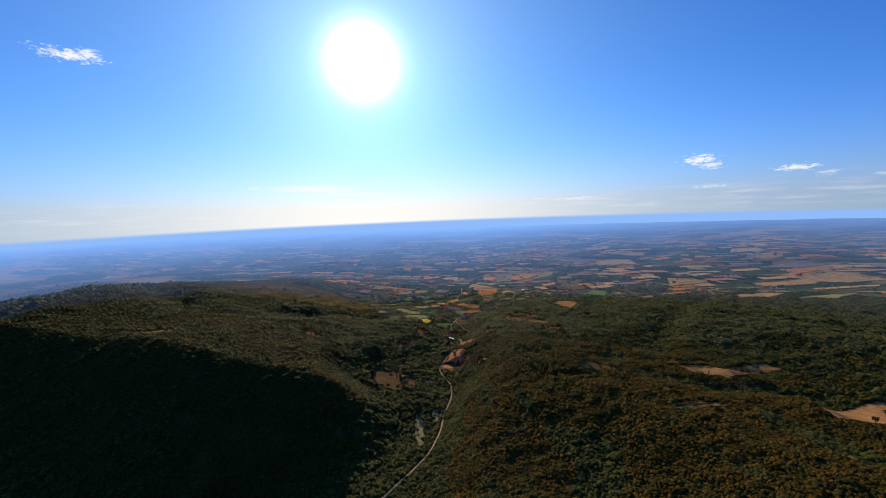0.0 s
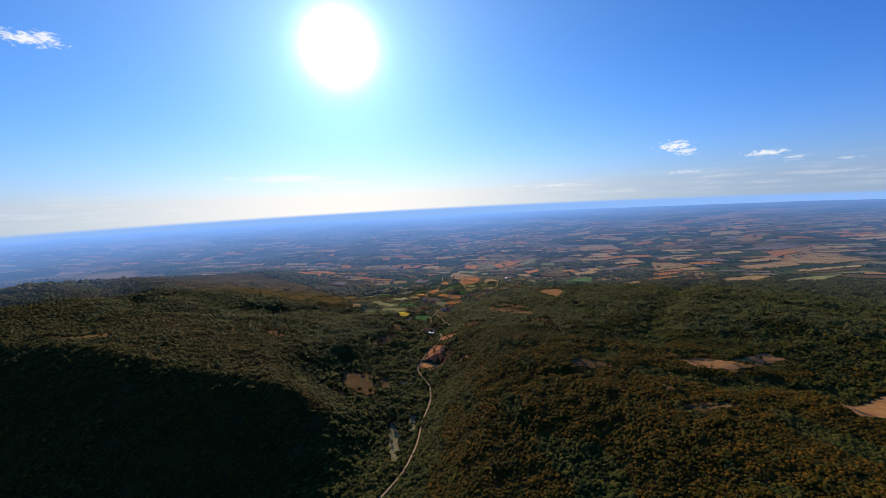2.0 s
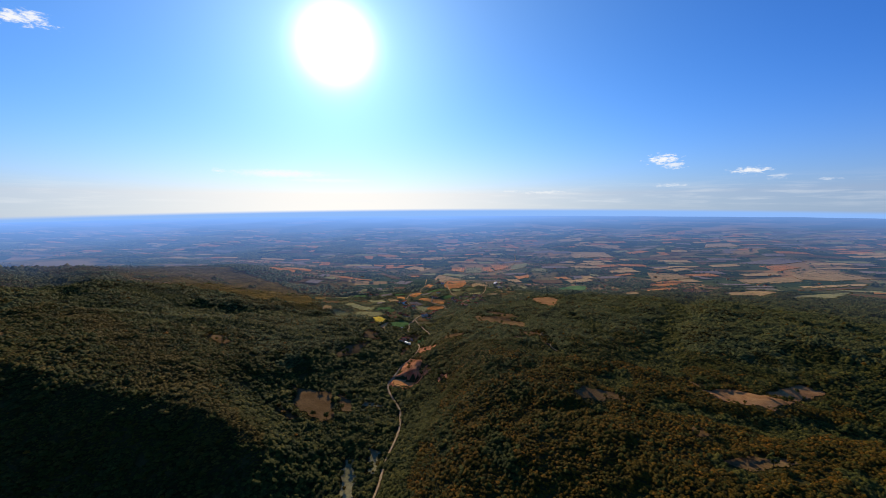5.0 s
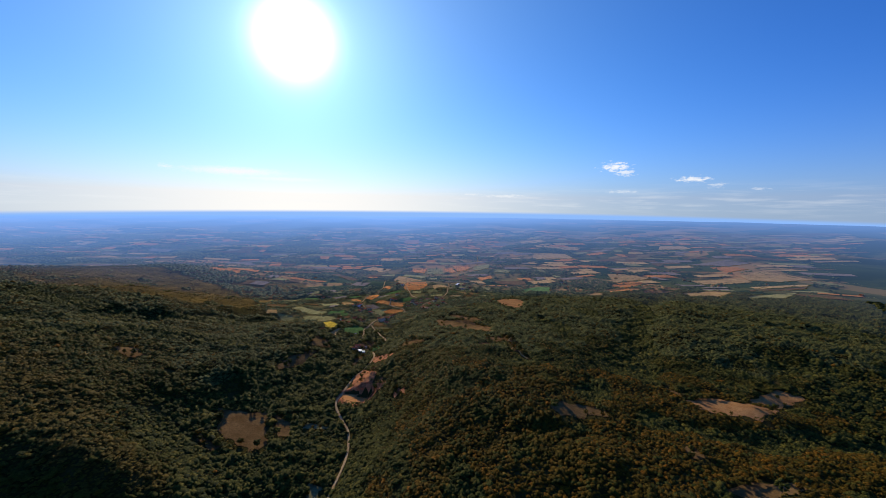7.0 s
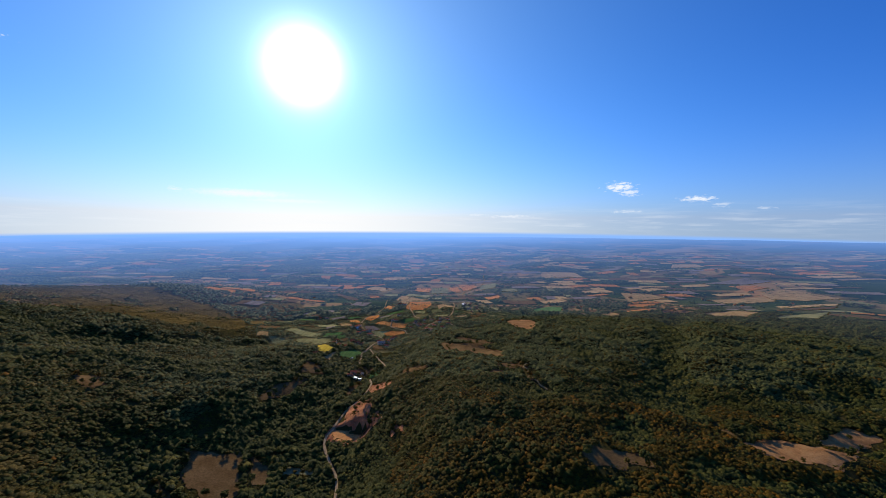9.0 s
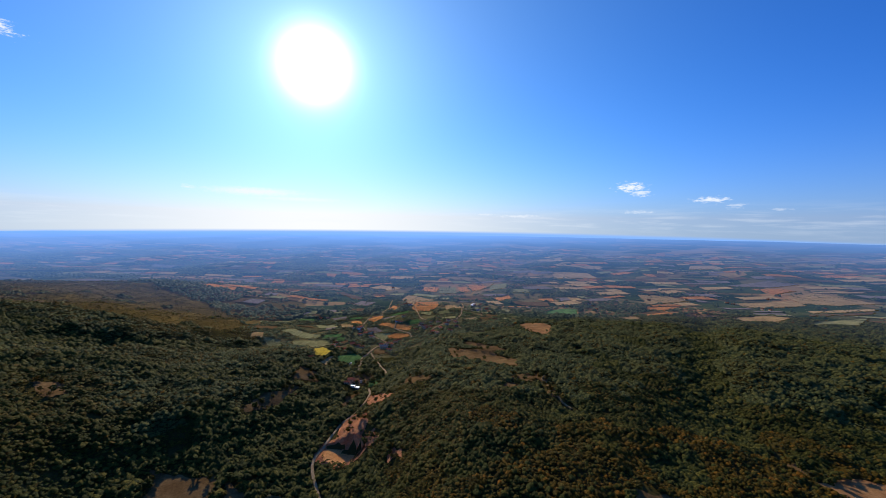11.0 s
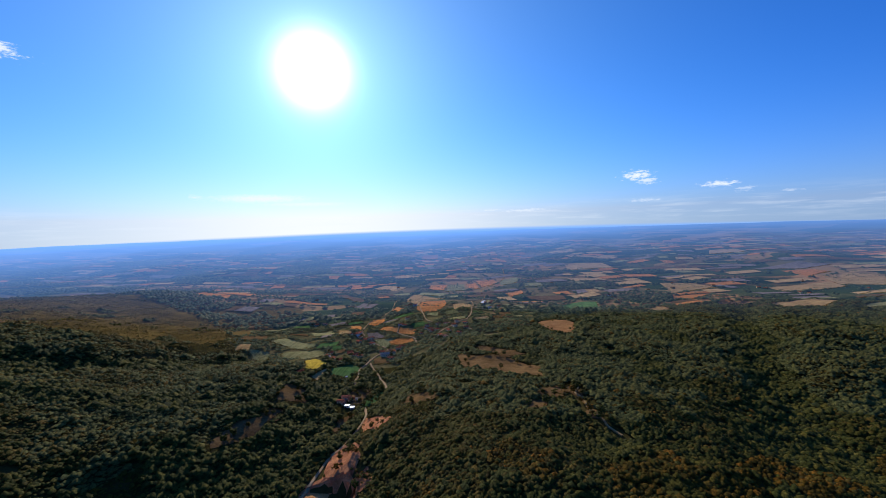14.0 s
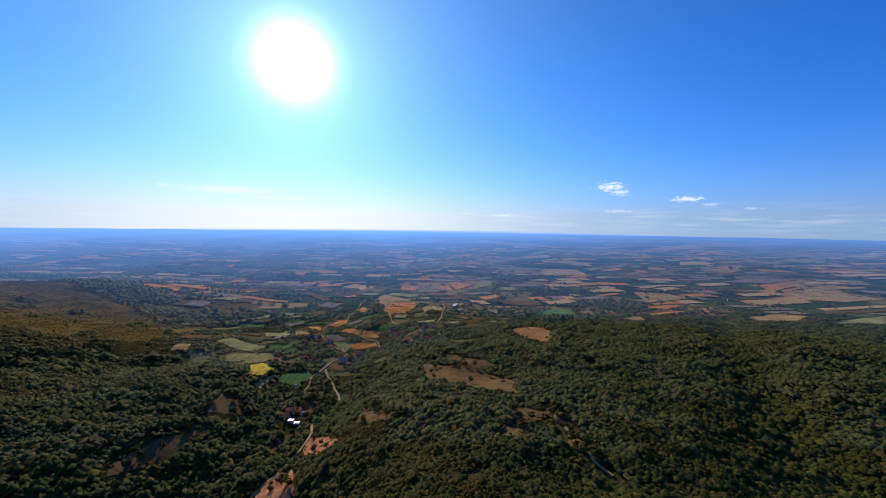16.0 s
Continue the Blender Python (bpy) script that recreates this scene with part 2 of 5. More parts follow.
M_YELLOW = earth("ripe_crop", (0.50, 0.33, 0.035), (0.66, 0.46, 0.07), 0.05, 0.6, 0.0, (0.4, 2.0))
M_PURPLE = earth("tilled_soil", (0.19, 0.145, 0.115), (0.28, 0.215, 0.170), 0.05, 0.6, 0.2, (0.4, 2.0))
M_PLOT = earth("garden_grass", (0.123, 0.112, 0.045), (0.221, 0.169, 0.070), 0.03, 0.45, 0.2)
M_POND = earth("mown_grass", (0.20, 0.17, 0.075), (0.28, 0.24, 0.115), 0.05, 0.5)
M_TILE = earth("red_roof_tiles", (0.230, 0.072, 0.036), (0.331, 0.119, 0.063), 0.4, 3.0, 0.3)
M_OLDTILE = earth("weathered_roof_tiles", (0.145, 0.077, 0.057), (0.238, 0.135, 0.100), 0.4, 3.0, 0.3)
M_SHEET = earth("blue_grey_roof_sheet", (0.26, 0.23, 0.19), (0.38, 0.34, 0.29), 0.3, 2.0)
M_WHITE = earth("white_render", (0.70, 0.67, 0.62), (0.84, 0.82, 0.78), 0.3, 2.0)
M_GLINT, _nt, _b, _o = shader("white_sheet_metal")
_b.inputs["Base Color"].default_value, _b.inputs["Roughness"].default_value, _b.inputs["Metallic"].default_value = (0.74, 0.74, 0.72, 1), 0.5, 0.0
_b.inputs["Specular IOR Level"].default_value = 0.5
M_CREAM = earth("cream_render", (0.551, 0.405, 0.241), (0.754, 0.581, 0.356), 0.3, 2.0, 0.2)
M_PANE, _nt, _b, _o = shader("window_glass")
_b.inputs["Base Color"].default_value, _b.inputs["Roughness"].default_value = (0.02, 0.025, 0.03, 1), 0.05
_b.inputs["Specular IOR Level"].default_value = 0.5
M_WOOD = earth("door_wood", (0.10, 0.06, 0.035), (0.17, 0.10, 0.06), 1.0, 5.0)
M_BRICK = earth("chimney_brick", (0.22, 0.09, 0.06), (0.32, 0.14, 0.09), 1.0, 5.0)


def far_land():
    """Distant country: woods and strip fields in small tones, with painted blue haze over them, thicker the farther
    out.
    """
    m, nt, b, out = shader("distant_country")
    b.inputs["Specular IOR Level"].default_value, b.inputs["Roughness"].default_value = 0.0, 1.0
    g = nt.nodes.new("ShaderNodeNewGeometry")
    mp = nt.nodes.new("ShaderNodeMapping")
    mp.inputs["Rotation"].default_value, mp.inputs["Scale"].default_value = (0, 0, 0.35), (0.0040, 0.0052, 1)
    nt.links.new(g.outputs["Position"], mp.inputs[0])
    v = nt.nodes.new("ShaderNodeTexVoronoi")
    v.voronoi_dimensions, v.distance = "2D", "CHEBYCHEV"
    v.inputs["Scale"].default_value = 1.0
    nt.links.new(mp.outputs[0], v.inputs["Vector"])
    sp = nt.nodes.new("ShaderNodeSeparateColor")
    nt.links.new(v.outputs["Color"], sp.inputs[0])
    fields = ramp(nt, sp.outputs[0], ((0.0, (0.04, 0.06, 0.02)), (0.40, (0.07, 0.085, 0.03)), (0.55, (0.16, 0.125, 0.05)), (0.8, (0.30, 0.19, 0.08)), (1.0, (0.40, 0.21, 0.08))))
    wood = ramp(nt, noise_of(nt, 0.0030, 6.0, 0.62, (0.1, 0.55, 1.0)), ((0.49, (0, 0, 0)), (0.58, (1, 1, 1))))
    base = blend(nt, wood, fields, (0.028, 0.045, 0.020))
    nt.links.new(base, b.inputs["Base Color"])
    return haze_glow(m, nt, b.outputs[0], out)


def haze_glow(m, nt, surface, out):
    """Painted haze: a blue glow mixed into far surfaces, stronger with distance."""
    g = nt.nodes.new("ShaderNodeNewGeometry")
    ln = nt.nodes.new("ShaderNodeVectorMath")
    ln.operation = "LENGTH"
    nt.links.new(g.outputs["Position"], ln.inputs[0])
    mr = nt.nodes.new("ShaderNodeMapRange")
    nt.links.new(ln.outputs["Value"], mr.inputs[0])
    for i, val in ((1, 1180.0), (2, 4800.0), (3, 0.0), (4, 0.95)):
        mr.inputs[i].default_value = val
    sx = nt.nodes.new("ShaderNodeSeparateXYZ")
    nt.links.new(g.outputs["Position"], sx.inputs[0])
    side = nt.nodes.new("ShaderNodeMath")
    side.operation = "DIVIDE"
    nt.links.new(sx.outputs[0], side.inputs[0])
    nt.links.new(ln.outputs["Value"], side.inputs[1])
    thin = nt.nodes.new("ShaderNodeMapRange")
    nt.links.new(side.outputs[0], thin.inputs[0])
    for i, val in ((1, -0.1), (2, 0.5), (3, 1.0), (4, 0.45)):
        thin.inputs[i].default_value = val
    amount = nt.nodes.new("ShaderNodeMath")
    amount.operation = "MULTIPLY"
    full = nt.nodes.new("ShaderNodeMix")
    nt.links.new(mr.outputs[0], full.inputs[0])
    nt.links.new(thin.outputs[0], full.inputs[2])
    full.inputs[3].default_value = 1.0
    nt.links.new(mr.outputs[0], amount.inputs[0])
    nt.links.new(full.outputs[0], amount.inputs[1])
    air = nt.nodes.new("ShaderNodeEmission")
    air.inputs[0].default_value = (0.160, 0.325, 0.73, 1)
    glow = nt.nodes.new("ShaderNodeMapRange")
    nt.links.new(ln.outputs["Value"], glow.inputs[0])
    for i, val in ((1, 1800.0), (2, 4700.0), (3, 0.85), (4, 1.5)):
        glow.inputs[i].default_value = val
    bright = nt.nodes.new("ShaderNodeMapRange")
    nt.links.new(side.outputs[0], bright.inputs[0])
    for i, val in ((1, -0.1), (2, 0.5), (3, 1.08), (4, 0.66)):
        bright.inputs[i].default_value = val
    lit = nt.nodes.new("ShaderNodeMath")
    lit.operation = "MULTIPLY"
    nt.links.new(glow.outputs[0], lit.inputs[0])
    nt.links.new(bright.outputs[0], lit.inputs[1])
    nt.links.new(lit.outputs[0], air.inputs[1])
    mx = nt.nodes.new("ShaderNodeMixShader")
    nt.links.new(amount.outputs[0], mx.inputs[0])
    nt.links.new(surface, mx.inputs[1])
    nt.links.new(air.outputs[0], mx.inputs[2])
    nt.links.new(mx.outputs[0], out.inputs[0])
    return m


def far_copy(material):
    """The same surface with the painted blue haze mixed in, for the backdrop and far country."""
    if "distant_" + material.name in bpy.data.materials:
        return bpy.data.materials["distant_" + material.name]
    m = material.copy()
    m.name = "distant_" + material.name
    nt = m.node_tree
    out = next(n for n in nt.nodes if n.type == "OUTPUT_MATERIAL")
    return haze_glow(m, nt, out.inputs[0].links[0].from_socket, out)


M_FAR = far_land()

# ---- lie of the land ----
FAR = 1250.0  # beyond this, surfaces carry the painted blue haze
HILL_X, HILL_Y, HILL_R = np.linspace(-1350, 950, 12), np.linspace(180, 1370, 8), 165.0
# heights of the smooth hills: a row for each line of the plan, from near to far
HILLS = (
    (0, 2, 7, 11, 18, 17, -8, 8, 14, 6, 2, -1),
    (4, 11, 18, 22, 28, 21, -25, 6, 26, 9, 5, 5),
    (13, 22, 20, 24, 33, 13, 4, 30, 0, -2, -2, 6),
    (22, 28, 18, 11, 16, 1, 27, 28, -9, 11, -3, 1),
    (27, 30, 28, 21, 23, 12, 5, 7, 16, 29, 2, 5),
    (26, 26, 29, 23, 18, -8, 5, 18, 12, 14, -2, 9),
    (19, 17, 18, 5, 4, -3, 19, 7, 4, 11, 4, 9),
    (9, 7, 7, 2, 1, 4, 17, 0, 0, 0, 1, 7),
)
# ravines: line, depth, half width
RAVINES = (
    (((640, 1400), (500, 1180), (395, 1019), (342, 930), (303, 863), (262, 770), (235, 690)), 9, 30),
    (((307, 853), (204, 710), (175, 669), (150, 620)), 5, 24),
    (((-760, 930), (-635, 900), (-506, 877), (-431, 912), (-377, 951), (-330, 985)), 13, 42),
    (((-560, 740), (-471, 768), (-400, 800), (-349, 803), (-289, 827), (-250, 870), (-215, 920)), 4, 34),
    (((-1141, 1033), (-926, 917), (-780, 840), (-691, 800), (-598, 819), (-500, 860)), 12, 40),
    (((420, 560), (330, 590), (250, 560), (190, 590)), 6, 24),
    (((-215, 700), (-255, 745)), 3, 45),
    (((640, 900), (560, 960), (500, 1060), (480, 1180)), 9, 36),
)
STREAM = ((-190, 0), (-165, 200), (-140, 400), (-136, 560), (-125, 640), (-140, 700), (-160, 790), (-150, 870), (-140, 960), (-150, 1050))

# the quarry: centre, turn, half length, half width, level of its floor
QUARRY = (-117, 727, -0.45, 24, 13, 1.5)


def line_gap(x, y, line):
    """Plan distance from points to a bent line."""
    gap = np.full(np.shape(x), 1e9)
    for (ax, ay), (bx, by) in zip(line[:-1], line[1:]):
        ux, uy = bx - ax, by - ay
        t = np.clip(((x - ax) * ux + (y - ay) * uy) / (ux * ux + uy * uy + 1e-9), 0, 1)
        gap = np.minimum(gap, np.hypot(x - ax - t * ux, y - ay - t * uy))
    return gap


def waves(x, y, length, seed):
    """Smooth irregular waves, about -1 to 1."""
    rs = np.random.RandomState(seed)
    z = np.zeros(np.shape(x))
    for _ in range(9):
        a, k, p = rs.uniform(0, 6.283), rs.uniform(0.6, 1.7) * 6.283 / length, rs.uniform(0, 6.283)
        z += np.sin((x * math.cos(a) + y * math.sin(a)) * k + p)
    return z / 4.0


def ground_z(x, y):
    x, y = np.asarray(x, float), np.asarray(y, float)
    gap = line_gap(x, y, STREAM)
    s = np.clip((gap - 12) / 120, 0, 1)
    s = s * s * (3 - 2 * s)
    hills = np.zeros(np.shape(x))
    for hy, row in zip(HILL_Y, HILLS):
        for hx, h in zip(HILL_X, row):
            hills += h * np.exp(-((x - hx) ** 2 + (y - hy) ** 2) / (2 * HILL_R * HILL_R))
    crest = np.interp(-x, (110, 210, 330, 480, 700, 1300), (535, 515, 528, 530, 560, 690))
    drop = np.clip((crest - y) / 190, 0, 1)
    hills -= 130 * drop ** 1.15 * np.clip((-130 - x) / 120, 0, 1)  # the steep near side of the ridge
    for line, depth, half in RAVINES:
        hills -= depth * np.exp(-(line_gap(x, y, line) / half) ** 2)
    bed = np.interp(y, (0, 560, 700, 870, 1000, 1100), (-30, -14, 0, 14, 18, 20))
    z = hills * s + (1 - s) * bed * np.clip((1500 - y) / 400, 0, 1)
    z = z + 26 * np.exp(-((x + 1500) / 620) ** 2 - ((y - 1560) / 420) ** 2) + 34 * np.exp(-((x + 800) / 330) ** 2 - ((y - 1480) / 230) ** 2)
    r = np.hypot(x, y)
    z = z + 176 * np.clip((r - 1900) / 2900, 0, 1) ** 1.35
    z = z + (waves(x, y, 170, 3) * 3.5 + waves(x, y, 75, 5) * 1.6) * s * np.clip((1900 - np.hypot(x, y)) / 500, 0, 1)
    z = z + 9 * np.exp(-((x + 97) ** 2 + (y - 752) ** 2) / 700)
    z = z + 6 * np.exp(-((x + 205) / 30) ** 2 - ((y - 800) / 45) ** 2) - 15 * np.exp(-((x + 285) / 75) ** 2 - ((y - 735) / 75) ** 2)
    w = np.clip((2.35 - np.hypot((x + 216) / 64, (y - 642) / 58)) / 1.65, 0, 1)
    w = w * w * (3 - 2 * w)
    z = z * (1 - w) + (6 - 0.13 * (x + 216) + 0.03 * (y - 642)) * w  # the shelf of the grazed meadow
    qx, qy, turn, qa, qb, floor_z = QUARRY
    lx, ly = (x - qx) * math.cos(turn) + (y - qy) * math.sin(turn), (y - qy) * math.cos(turn) - (x - qx) * math.sin(turn)
    w = np.clip((1.15 - np.hypot(lx / qa, ly / qb)) / 0.2, 0, 1)
    z = z * (1 - w) + np.minimum(z, floor_z) * w
    return z + waves(x, y, 700, 4) * 9.0 * np.clip((r - 1500) / 1200, 0, 1) * np.clip((5200 - r) / 1500, 0.2, 1)


def z_at(x, y):
    return float(ground_z(np.array([x]), np.array([y]))[0])


def mesh_of(name, verts, faces, material, smooth=False):
    """A mesh from arrays; faces all of one size."""
    verts, faces = np.asarray(verts, np.float32), np.asarray(faces, np.int32)
    me = bpy.data.meshes.new(name)
    me.vertices.add(len(verts))
    me.vertices.foreach_set("co", verts.ravel())
    k = faces.shape[1]
    me.loops.add(faces.size)
    me.loops.foreach_set("vertex_index", faces.ravel())
    me.polygons.add(len(faces))
    me.polygons.foreach_set("loop_start", np.arange(0, faces.size, k, dtype=np.int32))
    me.polygons.foreach_set("use_smooth", np.full(len(faces), smooth))
    me.update(calc_edges=True)
    me.materials.append(material)
    return me


def forest_edge(x):
    """How far ahead the closed woods of the hills reach."""
    return np.interp(x, (-1800, -1000, -560, -450, -345, -260, -194, -117, -56, 71, 187, 375, 617, 832, 967, 1500), (1800, 1500, 1230, 1130, 1017, 950, 985, 989, 985, 1058, 1205, 1333, 1438, 1425, 1335, 1250))


def sheet():
    """One round sheet of land, fine in the middle and coarse far out: the ground near by and the distance beyond it."""
    n, reach = 340, 4300.0
    u, v = np.meshgrid(np.linspace(-1, 1, n), np.linspace(-1, 1, n))
    a, b = u * np.sqrt(1 - v * v / 2), v * np.sqrt(1 - u * u / 2)
    r = np.hypot(a, b)
    k = np.sinh(3.0 * r) / np.sinh(3.0) * reach / np.maximum(r, 1e-6)
    x, y = (a * k).ravel(), (b * k + 650).ravel()
    z = ground_z(x, y)
    i = np.arange(n * n).reshape(n, n)
    f = np.stack([i[:-1, :-1], i[:-1, 1:], i[1:, 1:], i[1:, :-1]], -1).reshape(-1, 4)
    far = np.hypot(x[f].mean(1), y[f].mean(1)) > FAR
    v3 = np.stack([x, y, z], -1)
    out = []
    fx, fy = x[f].mean(1), y[f].mean(1)
    dry = (fx < -400 + 60 * waves(fx, fy, 220, 57)) & (fy > 1010 + 40 * waves(fx, fy, 220, 59)) & (fy < 1420)
    far = far & ~dry
    grass = ~far & ~dry & (fy > forest_edge(fx) - 10)
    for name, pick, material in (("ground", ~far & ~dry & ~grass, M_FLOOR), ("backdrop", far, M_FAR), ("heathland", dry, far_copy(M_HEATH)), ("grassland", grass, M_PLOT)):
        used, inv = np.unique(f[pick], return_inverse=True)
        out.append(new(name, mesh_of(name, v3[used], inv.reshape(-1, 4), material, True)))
    return out


ground, backdrop, heathland, grassland = sheet()
tagged(ground, "rolling wooded hills with dry undergrowth soil", "ground", kind="structure")
tagged(heathland, "golden dry heath with low scrub on the hills", "ground", kind="structure")
tagged(grassland, "grassy ground between the fields of the plain", "ground", kind="structure")
tagged(backdrop, "hazy blue distant farmland rising to the horizon", "backdrop", kind="structure")


# ---- patches of land ----
def inside(x, y, poly):
    x, y = np.asarray(x, float), np.asarray(y, float)
    hit = np.zeros(np.shape(x), bool)
    for (ax, ay), (bx, by) in zip(poly, poly[1:] + poly[:1]):
        with np.errstate(divide="ignore", invalid="ignore"):
            hit ^= ((ay > y) != (by > y)) & (x < (bx - ax) * (y - ay) / (by - ay + 1e-9) + ax)
    return hit


def patch(name, poly, material, lift=0.3, step=9.0, ragged=2.0):
    """A sheet of field or meadow laid over the ground inside an outline, cut fine enough to follow it."""
    edge = []
    for (ax, ay), (bx, by) in zip(poly, poly[1:] + poly[:1]):
        k = max(1, int(math.hypot(bx - ax, by - ay) / 4))
        for j in range(k):
            x, y = ax + (bx - ax) * j / k, ay + (by - ay) * j / k
            edge.append((x + float(waves(x, y, 24, 91)) * ragged, y + float(waves(x, y, 24, 92)) * ragged))
    bm = bmesh.new()
    bm.faces.new([bm.verts.new((x, y, 0)) for x, y in edge])
    xs, ys = [p[0] for p in edge], [p[1] for p in edge]
    for axis, lo, hi in ((0, min(xs), max(xs)), (1, min(ys), max(ys))):
        c = lo + step
        while c < hi:
            co, no = ((c, 0, 0), (1, 0, 0)) if axis == 0 else ((0, c, 0), (0, 1, 0))
            bmesh.ops.bisect_plane(bm, geom=bm.verts[:] + bm.edges[:] + bm.faces[:], plane_co=co, plane_no=no)
            c += step
    zs = ground_z([v.co.x for v in bm.verts], [v.co.y for v in bm.verts])
    for v, z in zip(bm.verts, zs):
        v.co.z = z + lift
    bmesh.ops.recalc_face_normals(bm, faces=bm.faces[:])
    if sum(f.normal.z for f in bm.faces) < 0:
        bmesh.ops.reverse_faces(bm, faces=bm.faces[:])
    me = bpy.data.meshes.new(name)
    bm.to_mesh(me)
    bm.free()
    me.materials.append(material)
    return new(name, me)


